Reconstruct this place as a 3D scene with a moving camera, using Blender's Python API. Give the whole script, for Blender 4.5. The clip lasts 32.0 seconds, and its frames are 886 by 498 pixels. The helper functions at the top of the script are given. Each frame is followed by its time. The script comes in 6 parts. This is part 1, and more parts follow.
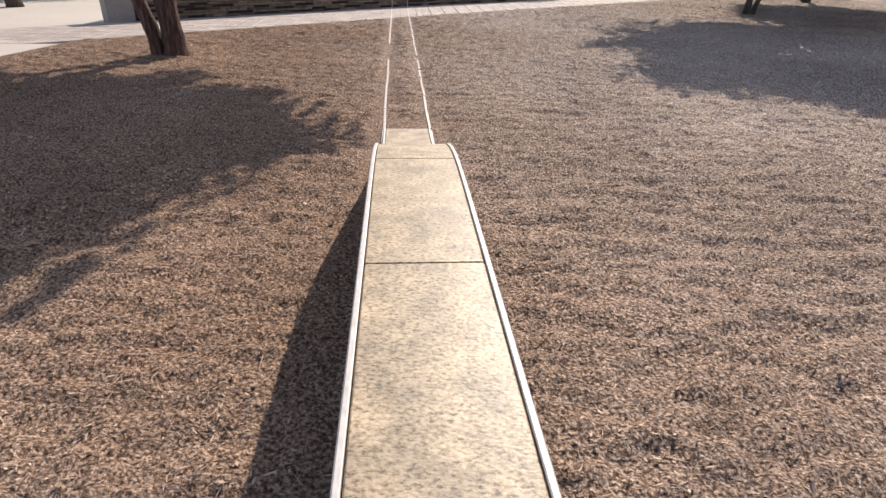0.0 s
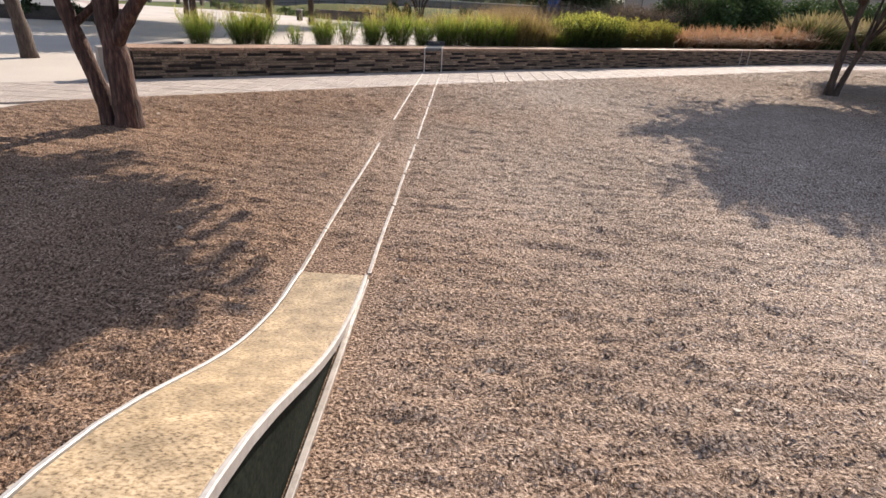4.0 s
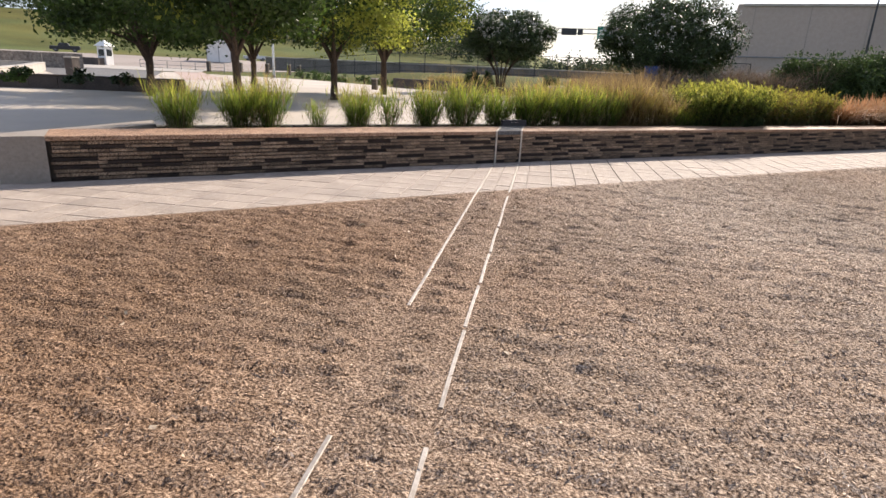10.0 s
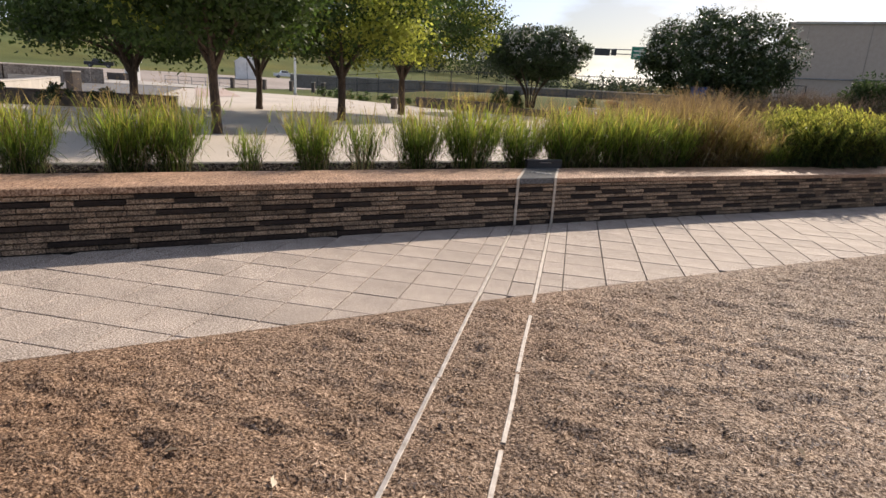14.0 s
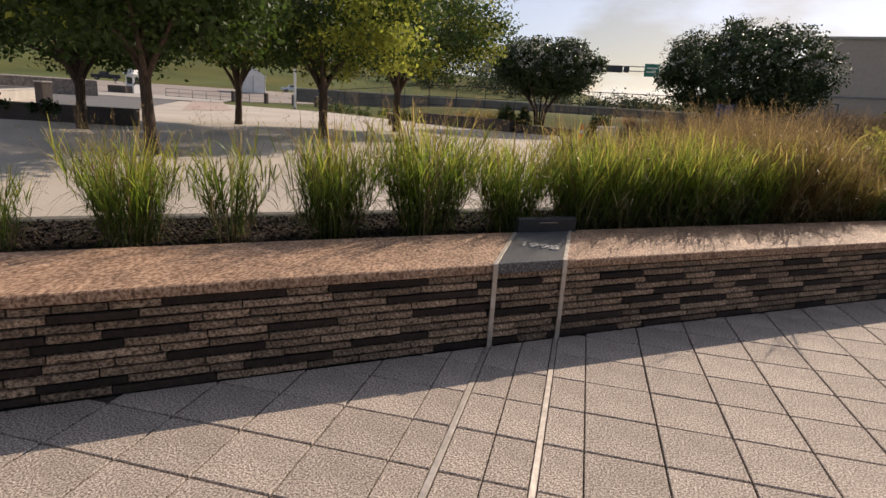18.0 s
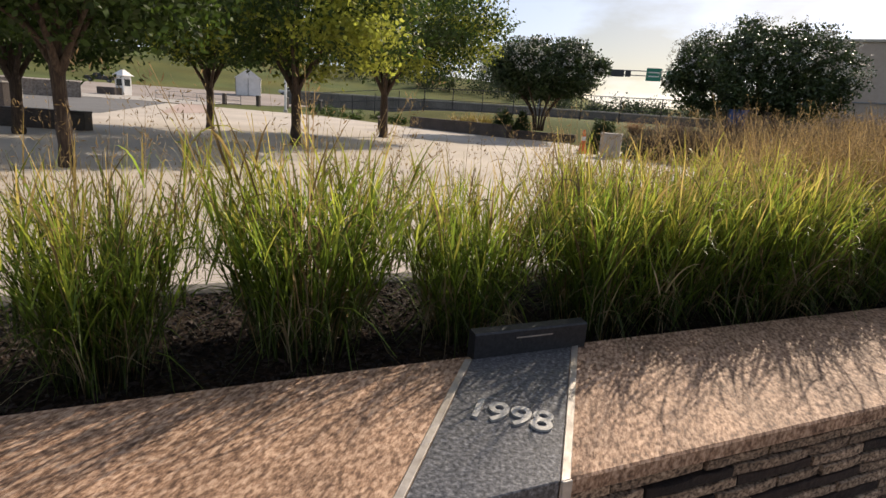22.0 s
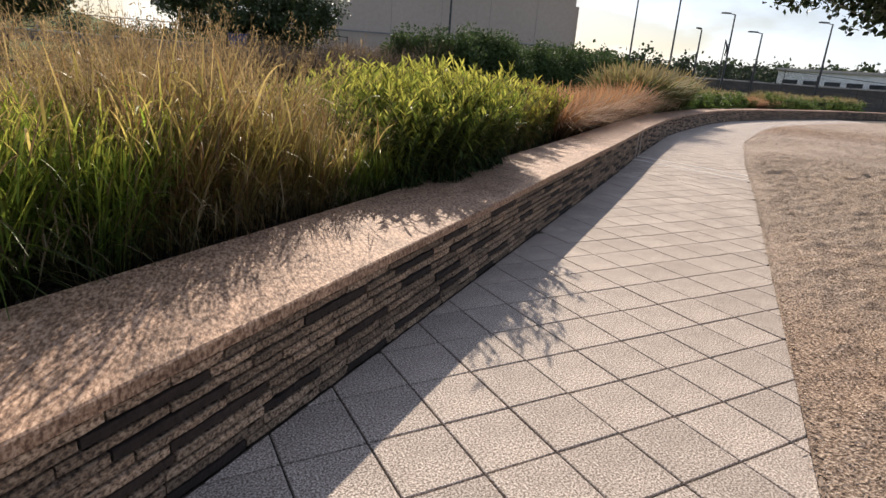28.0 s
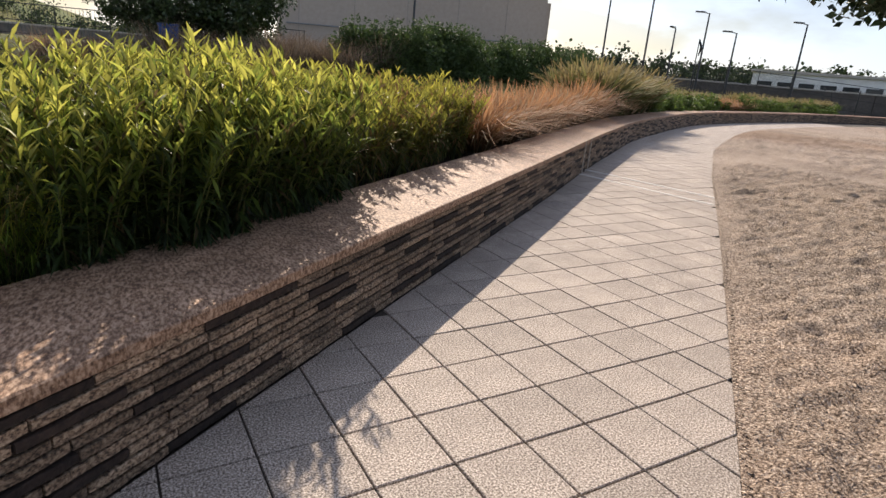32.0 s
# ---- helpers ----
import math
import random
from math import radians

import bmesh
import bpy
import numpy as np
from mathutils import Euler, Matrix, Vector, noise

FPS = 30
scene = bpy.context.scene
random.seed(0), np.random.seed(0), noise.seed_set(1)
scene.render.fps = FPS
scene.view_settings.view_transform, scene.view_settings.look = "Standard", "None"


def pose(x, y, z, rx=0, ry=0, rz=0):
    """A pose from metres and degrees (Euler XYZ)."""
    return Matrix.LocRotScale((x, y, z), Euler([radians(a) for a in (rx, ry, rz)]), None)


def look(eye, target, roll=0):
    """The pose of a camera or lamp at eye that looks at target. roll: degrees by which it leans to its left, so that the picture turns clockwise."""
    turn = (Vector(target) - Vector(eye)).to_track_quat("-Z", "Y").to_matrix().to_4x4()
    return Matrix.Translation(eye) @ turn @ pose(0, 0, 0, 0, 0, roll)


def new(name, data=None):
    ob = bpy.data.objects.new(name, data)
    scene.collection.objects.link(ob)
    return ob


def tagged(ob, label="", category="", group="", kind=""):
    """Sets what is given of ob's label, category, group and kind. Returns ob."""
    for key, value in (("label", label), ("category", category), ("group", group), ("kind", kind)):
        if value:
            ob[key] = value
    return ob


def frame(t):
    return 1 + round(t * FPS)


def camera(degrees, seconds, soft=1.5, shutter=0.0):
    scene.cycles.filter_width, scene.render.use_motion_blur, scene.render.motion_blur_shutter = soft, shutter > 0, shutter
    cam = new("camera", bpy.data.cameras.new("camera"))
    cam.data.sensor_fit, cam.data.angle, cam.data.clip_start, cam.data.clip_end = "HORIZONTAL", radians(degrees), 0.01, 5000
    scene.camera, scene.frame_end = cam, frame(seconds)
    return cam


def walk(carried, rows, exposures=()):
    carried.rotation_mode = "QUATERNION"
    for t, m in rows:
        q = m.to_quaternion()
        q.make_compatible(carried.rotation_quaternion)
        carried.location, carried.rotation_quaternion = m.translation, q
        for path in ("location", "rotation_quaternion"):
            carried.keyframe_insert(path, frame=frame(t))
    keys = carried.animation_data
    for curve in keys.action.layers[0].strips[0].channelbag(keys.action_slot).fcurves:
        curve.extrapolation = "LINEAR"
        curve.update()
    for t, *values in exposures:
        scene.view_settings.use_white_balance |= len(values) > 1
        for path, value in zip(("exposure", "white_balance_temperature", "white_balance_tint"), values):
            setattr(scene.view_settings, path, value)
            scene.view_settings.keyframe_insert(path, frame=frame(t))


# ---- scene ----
cam = camera(74.7, 32.0)
METRES, EYE, TILT, LEAN, TURN = 21.4, 1.465, 0.0, 0.0, 0.0
ROWS = [
    (0.0, 0.0, 0.0, 0.0, 0.74, -27.5, -1.41),
    (0.5, 0.004, 0.009, 0.0011, 1.21, -26.82, -1.57),
    (1.0, 0.0102, 0.0165, 0.0025, 2.22, -26.17, -1.71),
    (1.5, 0.0164, 0.023, 0.0034, 3.14, -25.61, -1.93),
    (2.0, 0.0203, 0.0361, 0.0008, 3.91, -24.82, -2.28),
    (2.5, 0.0223, 0.0509, 0.0029, 4.92, -24.35, -2.4),
    (4.5, 0.0287, 0.1089, 0.0028, 7.31, -22.07, -3.12),
    (5.0, 0.0289, 0.1235, 0.0026, 8.11, -21.45, -3.19),
    (5.5, 0.0258, 0.1424, 0.0016, 9.09, -21.04, -3.06),
    (6.0, 0.0258, 0.1628, 0.0008, 10.16, -20.47, -3.05),
    (6.5, 0.0224, 0.1807, 0.0004, 10.94, -19.87, -2.93),
    (7.0, 0.0168, 0.2026, 0.0015, 11.88, -19.24, -2.63),
    (7.5, 0.0164, 0.2208, 0.0027, 12.4, -18.87, -2.61),
    (8.0, 0.0117, 0.2424, 0.0006, 12.89, -18.35, -2.46),
    (8.5, 0.0103, 0.2605, 0.0023, 13.27, -18.04, -2.43),
    (9.0, 0.0121, 0.2778, 0.0036, 13.43, -17.64, -2.51),
    (9.5, 0.0087, 0.294, 0.0014, 13.74, -17.35, -2.59),
    (10.0, 0.0035, 0.3135, 0.0023, 14.61, -17.13, -2.55),
    (10.5, -0.0018, 0.3315, 0.0026, 15.22, -16.95, -2.7),
    (11.0, -0.0113, 0.3548, 0.0016, 16.06, -16.63, -2.65),
    (11.5, -0.0151, 0.3728, 0.002, 16.57, -16.57, -2.68),
    (12.0, -0.0157, 0.3937, 0.0017, 16.55, -16.34, -2.79),
    (12.5, -0.0184, 0.4144, 0.0015, 16.77, -16.24, -2.8),
    (13.0, -0.0166, 0.4346, 0.0021, 16.95, -16.08, -2.97),
    (13.5, -0.0158, 0.452, 0.0006, 17.04, -15.76, -3.12),
    (14.0, -0.0195, 0.4755, 0.0021, 17.56, -15.53, -3.14),
    (14.5, -0.0214, 0.4935, 0.0022, 17.77, -15.26, -3.35),
    (16.5, -0.0292, 0.573, 0.0012, 17.94, -14.62, -3.67),
    (17.0, -0.0295, 0.5914, 0.0021, 18.06, -14.62, -3.66),
    (17.5, -0.0305, 0.6075, 0.0024, 18.08, -14.42, -3.7),
    (18.0, -0.0374, 0.6245, 0.0017, 18.68, -14.13, -3.62),
    (18.5, -0.0418, 0.6356, 0.0019, 19.43, -14.04, -3.6),
    (19.0, -0.0421, 0.6492, 0.0031, 19.18, -13.82, -3.74),
    (19.5, -0.0424, 0.6644, 0.0021, 18.45, -13.52, -3.99),
    (20.0, -0.0459, 0.68, 0.0034, 18.5, -13.18, -3.93),
    (20.5, -0.0462, 0.6935, 0.0035, 18.62, -13.15, -3.9),
    (21.0, -0.0446, 0.7078, 0.0033, 18.47, -13.35, -3.99),
    (21.5, -0.0479, 0.7233, 0.0029, 18.33, -13.57, -4.03),
    (22.0, -0.0511, 0.732, 0.0031, 18.77, -13.8, -3.89),
    (22.5, -0.0513, 0.7387, 0.0036, 19.18, -14.2, -3.83),
    (23.0, -0.0497, 0.7479, 0.0032, 18.73, -14.49, -3.84),
    (23.5, -0.049, 0.7558, 0.0031, 17.76, -14.76, -3.99),
    (24.0, -0.0491, 0.7594, 0.0036, 16.36, -15.2, -4.09),
    (24.5, -0.05, 0.761, 0.003, 11.23, -16.17, -4.18),
    (25.0, -0.0443, 0.7635, 0.0021, 3.89, -16.32, -3.79),
    (25.5, -0.0315, 0.7628, 0.0036, -4.37, -16.8, -3.11),
    (26.0, -0.0164, 0.7601, 0.0031, -12.86, -17.26, -2.96),
    (26.5, -0.001, 0.7656, 0.0008, -19.15, -17.06, -3.43),
    (28.5, 0.0443, 0.7999, 0.0027, -23.02, -17.43, -4.07),
    (29.0, 0.0508, 0.81, 0.0017, -22.32, -17.47, -4.11),
    (29.5, 0.0608, 0.8232, 0.0033, -22.4, -17.58, -4.27),
    (30.0, 0.0759, 0.8393, 0.0025, -22.82, -17.6, -4.37),
    (30.5, 0.092, 0.8462, 0.0034, -23.4, -17.71, -4.38),
    (31.0, 0.1061, 0.8484, 0.0047, -24.26, -17.86, -4.48),
    (31.5, 0.1194, 0.8527, 0.0025, -24.9, -17.68, -4.72),
    (32.0, 0.1302, 0.8623, 0.0036, -24.79, -17.43, -4.67),
]
walk(cam, [(t, pose(0, 0, EYE, TILT, LEAN, TURN) @ pose(METRES * x, METRES * y, METRES * z, 90 + pitch, roll, yaw)) for t, x, y, z, yaw, pitch, roll in ROWS],
     [(0.0, 0.44, 6600, 15), (1.0, 0.56, 6650, 15), (5.0, 0.6, 6800, 15), (9.0, 0.62, 6950, 15), (14.0, 0.29, 7150, 15), (17.0, -0.06, 7400, 17), (19.0, -0.1, 7500, 17), (21.3, -0.03, 7450, 15), (23.5, 0.63, 7250, 13), (25.0, 0.67, 7050, 13), (26.5, 0.38, 7000, 14), (32.0, 0.4, 7000, 14)])

# ---- light ----
SUN_DIR = Vector((0.27, 0.82, 0.56)).normalized()
world = bpy.data.worlds.new("sky")
scene.world = world
world.use_nodes = True
wn = world.node_tree.nodes
sky = wn.new("ShaderNodeTexSky")
sky.sky_type = "NISHITA"
sky.sun_disc = False
sky.sun_elevation = math.asin(SUN_DIR.z)
sky.sun_rotation = math.atan2(SUN_DIR.x, SUN_DIR.y)
sky.dust_density = 1.0
wl = world.node_tree.links
wco, wmap, wnoise, wramp, wmix = (wn.new(k) for k in ("ShaderNodeTexCoord", "ShaderNodeMapping", "ShaderNodeTexNoise", "ShaderNodeValToRGB", "ShaderNodeMix"))
wmap.inputs["Scale"].default_value = (1.0, 1.0, 2.6)
wnoise.inputs["Scale"].default_value, wnoise.inputs["Detail"].default_value = 2.6, 7
wramp.color_ramp.elements[0].position, wramp.color_ramp.elements[1].position = 0.41, 0.50
wramp.color_ramp.elements[0].color = (0.3, 0.3, 0.3, 1)
wmix.data_type = "RGBA"
wcloud = wn.new("ShaderNodeVectorMath")
wcloud.operation = "MULTIPLY_ADD"
wcloud.inputs[1].default_value = (0.9, 1.02, 1.28)
wcloud.inputs[2].default_value = (4.7, 5.5, 6.9)
wl.new(sky.outputs[0], wcloud.inputs[0])
wl.new(wcloud.outputs[0], wmix.inputs["B"])
wl.new(wco.outputs["Generated"], wmap.inputs[0])
wl.new(wmap.outputs[0], wnoise.inputs[0])
wl.new(wnoise.outputs[0], wramp.inputs[0])
wl.new(wramp.outputs[0], wmix.inputs[0])
wl.new(sky.outputs[0], wmix.inputs["A"])
wl.new(wmix.outputs["Result"], wn["Background"].inputs[0])
wn["Background"].inputs[1].default_value = 0.057
sun = new("sun", bpy.data.lights.new("sun", "SUN"))
sun.data.energy = 5.0
sun.data.angle = radians(0.6)
sun.data.color = (1.0, 0.93, 0.82)
sun.matrix_world = look((0, 0, 30), Vector((0, 0, 30)) - SUN_DIR)


# ---- materials ----
def mat(name, cols, scale=20.0, rough=0.8, bump=0.3, bscale=None, detail=6.0, metal=0.0, big=0.35, bigscale=1.2, stretch=(1, 1, 1), vary=0.0, trans=0.0, lo=0.3, hi=0.7, patch=None, pscale=0.16, drift=None):
    """A surface whose colour runs over cols by fine noise, with broad stains and relief; drift: the x range over which
    the patch tint turns paler.
    """
    m = bpy.data.materials.new(name)
    m.use_nodes = True
    nt = m.node_tree
    N, L = nt.nodes, nt.links
    b = N["Principled BSDF"]
    co = N.new("ShaderNodeTexCoord")
    mp = N.new("ShaderNodeMapping")
    mp.inputs["Scale"].default_value = stretch
    L.new(co.outputs["Object"], mp.inputs[0])
    n1 = N.new("ShaderNodeTexNoise")
    n1.inputs["Scale"].default_value, n1.inputs["Detail"].default_value = scale, detail
    n1.inputs["Roughness"].default_value = 0.65
    L.new(mp.outputs[0], n1.inputs[0])
    r = N.new("ShaderNodeValToRGB")
    e = r.color_ramp.elements
    while len(e) < len(cols):
        e.new(0.5)
    for i, c in enumerate(cols):
        e[i].position = lo + (hi - lo) * i / max(1, len(cols) - 1)
        e[i].color = (*c, 1)
    L.new(n1.outputs[0], r.inputs[0])
    n2 = N.new("ShaderNodeTexNoise")
    n2.inputs["Scale"].default_value, n2.inputs["Detail"].default_value = bigscale, 4
    L.new(co.outputs["Object"], n2.inputs[0])
    mr = N.new("ShaderNodeMapRange")
    mr.inputs[1].default_value, mr.inputs[2].default_value = 0.3, 0.7
    mr.inputs[3].default_value, mr.inputs[4].default_value = 1 - big, 1 + big * 0.5
    L.new(n2.outputs[0], mr.inputs[0])
    val = mr.outputs[0]
    if vary:
        oi = N.new("ShaderNodeObjectInfo")
        ge = N.new("ShaderNodeNewGeometry")
        ad = N.new("ShaderNodeMath")
        ad.operation = "ADD"
        L.new(oi.outputs["Random"], ad.inputs[0])
        L.new(ge.outputs["Random Per Island"], ad.inputs[1])
        fr = N.new("ShaderNodeMath")
        fr.operation = "FRACT"
        L.new(ad.outputs[0], fr.inputs[0])
        m2 = N.new("ShaderNodeMapRange")
        m2.inputs[3].default_value, m2.inputs[4].default_value = 1 - vary, 1 + vary
        L.new(fr.outputs[0], m2.inputs[0])
        mu = N.new("ShaderNodeMath")
        mu.operation = "MULTIPLY"
        L.new(val, mu.inputs[0])
        L.new(m2.outputs[0], mu.inputs[1])
        val = mu.outputs[0]
    mx = N.new("ShaderNodeVectorMath")
    mx.operation = "SCALE"
    L.new(r.outputs[0], mx.inputs[0])
    L.new(val, mx.inputs["Scale"])
    if patch:
        wc = N.new("ShaderNodeNewGeometry")
        n4 = N.new("ShaderNodeTexNoise")
        n4.inputs["Scale"].default_value, n4.inputs["Detail"].default_value = pscale, 5
        L.new(wc.outputs["Position"], n4.inputs[0])
        r4 = N.new("ShaderNodeValToRGB")
        r4.color_ramp.elements[0].position, r4.color_ramp.elements[1].position = 0.38, 0.62
        r4.color_ramp.elements[0].color, r4.color_ramp.elements[1].color = (*patch, 1), (1, 1, 1, 1)
        if drift:
            sx = N.new("ShaderNodeSeparateXYZ")
            L.new(wc.outputs["Position"], sx.inputs[0])
            dm = N.new("ShaderNodeMapRange")
            dm.inputs[1].default_value, dm.inputs[2].default_value = drift
            dm.inputs[3].default_value, dm.inputs[4].default_value = -0.1, 0.12
            L.new(sx.outputs[0], dm.inputs[0])
            da = N.new("ShaderNodeMath")
            L.new(n4.outputs[0], da.inputs[0])
            L.new(dm.outputs[0], da.inputs[1])
            L.new(da.outputs[0], r4.inputs[0])
            r4.color_ramp.elements[1].color = (1.22, 1.25, 1.27, 1)
        else:
            L.new(n4.outputs[0], r4.inputs[0])
        tint = N.new("ShaderNodeVectorMath")
        tint.operation = "MULTIPLY"
        L.new(mx.outputs[0], tint.inputs[0])
        L.new(r4.outputs[0], tint.inputs[1])
        mx = tint
    L.new(mx.outputs[0], b.inputs["Base Color"])
    b.inputs["Roughness"].default_value = rough
    b.inputs["Metallic"].default_value = metal
    if bump:
        n3 = N.new("ShaderNodeTexNoise")
        n3.inputs["Scale"].default_value, n3.inputs["Detail"].default_value = bscale or scale * 2, 5
        L.new(mp.outputs[0], n3.inputs[0])
        bp = N.new("ShaderNodeBump")
        bp.inputs["Strength"].default_value, bp.inputs["Distance"].default_value = bump, 0.02
        L.new(n3.outputs[0], bp.inputs["Height"])
        L.new(bp.outputs[0], b.inputs["Normal"])
    if trans:
        t = N.new("ShaderNodeBsdfTranslucent")
        L.new(mx.outputs[0], t.inputs[0])
        ms = N.new("ShaderNodeMixShader")
        ms.inputs[0].default_value = trans
        L.new(b.outputs[0], ms.inputs[1])
        L.new(t.outputs[0], ms.inputs[2])
        L.new(ms.outputs[0], N["Material Output"].inputs[0])
    return m


M_LAWN = mat("dry_lawn", [(0.075, 0.052, 0.039), (0.296, 0.217, 0.162), (0.57, 0.463, 0.37)], 62, 0.95, 1.0, 75, 10, big=0.25, bigscale=0.45, lo=0.40, hi=0.62, patch=(0.86, 0.72, 0.61), pscale=0.1, drift=(-4.0, 5.0))
M_LAWN.node_tree.nodes["Principled BSDF"].inputs["Specular IOR Level"].default_value = 0.2
M_PLAZA = mat("pale_concrete", [(0.44, 0.38, 0.315), (0.58, 0.51, 0.43)], 30, 0.85, 0.15, big=0.16, bigscale=0.25)
M_PAVER = mat("aggregate_paver", [(0.10, 0.076, 0.062), (0.39, 0.317, 0.262), (0.72, 0.63, 0.55)], 110, 0.85, 0.26, 100, 8, big=0.18, bigscale=3.0, vary=0.09, lo=0.39, hi=0.62)
M_JOINT = mat("joint_sand", [(0.04, 0.03, 0.024), (0.09, 0.07, 0.055)], 60, 0.95, 0.4)
M_GRASSGROUND = mat("far_grass", [(0.07, 0.09, 0.034), (0.14, 0.165, 0.06)], 6, 0.95, 0.5, big=0.3, bigscale=0.05, patch=(1.2, 0.94, 0.8), pscale=0.03)
M_GRASSGROUND.node_tree.nodes["Principled BSDF"].inputs["Specular IOR Level"].default_value = 0.08
M_GRANITE = mat("tan_granite", [(0.13, 0.073, 0.047), (0.35, 0.207, 0.13), (0.59, 0.40, 0.28)], 46, 0.7, 0.3, 60, 9, big=0.28, bigscale=5.0, stretch=(1.7, 0.7, 1), lo=0.38, hi=0.61)
M_GRANITE.node_tree.nodes["Principled BSDF"].inputs["Specular IOR Level"].default_value = 0.3
M_YGRANITE = mat("golden_granite", [(0.12, 0.082, 0.048), (0.37, 0.265, 0.148), (0.50, 0.38, 0.24)], 70, 0.5, 0.1, 80, 9, big=0.4, bigscale=9, stretch=(1.0, 1.5, 1), lo=0.36, hi=0.58)
M_DARKGRANITE = mat("dark_granite", [(0.03, 0.031, 0.034), (0.13, 0.13, 0.138), (0.33, 0.33, 0.34)], 70, 0.35, 0.1, 90, 6, big=0.1, lo=0.38, hi=0.72)
M_STONE = mat("tan_ledge_stone", [(0.05, 0.032, 0.022), (0.24, 0.158, 0.102), (0.42, 0.31, 0.22)], 64, 0.85, 0.3, 70, 8, stretch=(0.9, 0.9, 1.3), lo=0.39, hi=0.62, big=0.35, bigscale=7, vary=0.42)
M_STONEDARK = mat("dark_ledge_stone", [(0.014, 0.008, 0.006), (0.05, 0.031, 0.023)], 30, 0.9, 0.6, 40, 6, big=0.3, bigscale=5, vary=0.35)
M_MORTAR = mat("wall_core", [(0.035, 0.028, 0.024), (0.06, 0.05, 0.042)], 40, 0.95, 0.4)
M_CONCRETE = mat("grey_concrete", [(0.36, 0.33, 0.29), (0.47, 0.43, 0.38)], 24, 0.85, 0.2, big=0.15)
M_BLOCK = mat("cast_concrete", [(0.25, 0.215, 0.185), (0.34, 0.30, 0.26)], 24, 0.85, 0.2, big=0.15)
M_METAL = mat("brushed_edge_strip", [(0.36, 0.315, 0.27), (0.62, 0.565, 0.51)], 14, 0.45, 0.1, metal=0.6, big=0.1)
M_MULCH = mat("bark_mulch", [(0.008, 0.006, 0.005), (0.026, 0.017, 0.012), (0.055, 0.036, 0.025)], 45, 0.95, 0.9, 50, big=0.2)
M_MULCH.node_tree.nodes["Principled BSDF"].inputs["Specular IOR Level"].default_value = 0.1
M_BARK = mat("brown_bark", [(0.03, 0.019, 0.014), (0.075, 0.049, 0.034), (0.14, 0.098, 0.07)], 9, 0.9, 0.8, 14, 8, stretch=(3, 3, 0.5), big=0.25)
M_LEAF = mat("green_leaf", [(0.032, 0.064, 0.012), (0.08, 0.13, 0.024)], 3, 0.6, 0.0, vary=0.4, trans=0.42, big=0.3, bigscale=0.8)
# Lime copy of the green leaf: sunlight on the crowns, put into the colour.
M_LEAFSUN = mat("leaf_painted_sunlit", [(0.30, 0.35, 0.05), (0.46, 0.47, 0.09)], 3, 0.6, 0.0, vary=0.25, trans=0.55, big=0.2)
M_LEAFDARK = mat("dark_leaf", [(0.018, 0.038, 0.012), (0.045, 0.075, 0.024)], 3, 0.45, 0.0, vary=0.4, trans=0.15, big=0.3)
M_SHRUB = mat("bright_shrub_leaf", [(0.06, 0.105, 0.02), (0.13, 0.19, 0.035)], 3, 0.6, 0.0, vary=0.4, trans=0.45, big=0.3)
M_MYRTLE = mat("myrtle_leaf", [(0.026, 0.05, 0.016), (0.065, 0.10, 0.032)], 3, 0.4, 0.0, vary=0.4, trans=0.2, big=0.3)
M_BLOSSOM = mat("white_blossom", [(0.48, 0.48, 0.42), (0.62, 0.62, 0.56)], 20, 0.8, 0.0, trans=0.2)
M_SEED = mat("russet_seed_head", [(0.27, 0.18, 0.085), (0.43, 0.31, 0.155)], 9, 0.8, 0.0, vary=0.3, trans=0.5)
M_BUILDING = mat("tan_panel_wall", [(0.42, 0.335, 0.275), (0.48, 0.395, 0.33)], 3, 0.85, 0.1, big=0.1, bigscale=0.1)


# ---- builders ----
def mesh_from(name, verts, faces, material=None, smooth=False):
    me = bpy.data.meshes.new(name)
    me.from_pydata([tuple(map(float, v)) for v in verts], [], faces)
    if material:
        me.materials.append(material)
    if smooth:
        for p in me.polygons:
            p.use_smooth = True
    me.update()
    return me


def part(name, bm, material, parent=None, label="", smooth=False):
    """Link a bmesh (or mesh) as one object, under a thing or a part."""
    if isinstance(bm, bmesh.types.BMesh):
        me = bpy.data.meshes.new(name)
        bm.to_mesh(me)
        bm.free()
    else:
        me = bm
    if material and not me.materials:
        me.materials.append(material)
    if smooth:
        for p in me.polygons:
            p.use_smooth = True
    ob = new(name, me)
    ob.parent = parent
    if label:
        tagged(ob, label)
    return ob


def thing(name, label, category, group="", kind="", at=None):
    ob = new(name)
    ob.empty_display_size = 0.1
    if at is not None:
        ob.matrix_basis = at if isinstance(at, Matrix) else Matrix.Translation(at)
    return tagged(ob, label, category, group, kind)


def box_bm(sx, sy, sz, c=(0, 0, 0), bevel=0.0, bm=None, rz=0.0):
    """A box of that size with its middle at c."""
    bm = bm or bmesh.new()
    r = bmesh.ops.create_cube(bm, size=1.0, matrix=Matrix.Translation(c) @ Matrix.Rotation(rz, 4, "Z") @ Matrix.Diagonal((sx, sy, sz, 1)))
    if bevel:
        es = {e for v in r["verts"] for e in v.link_edges}
        bmesh.ops.bevel(bm, geom=list(es), offset=bevel, segments=2, affect="EDGES", profile=0.6)
    return bm


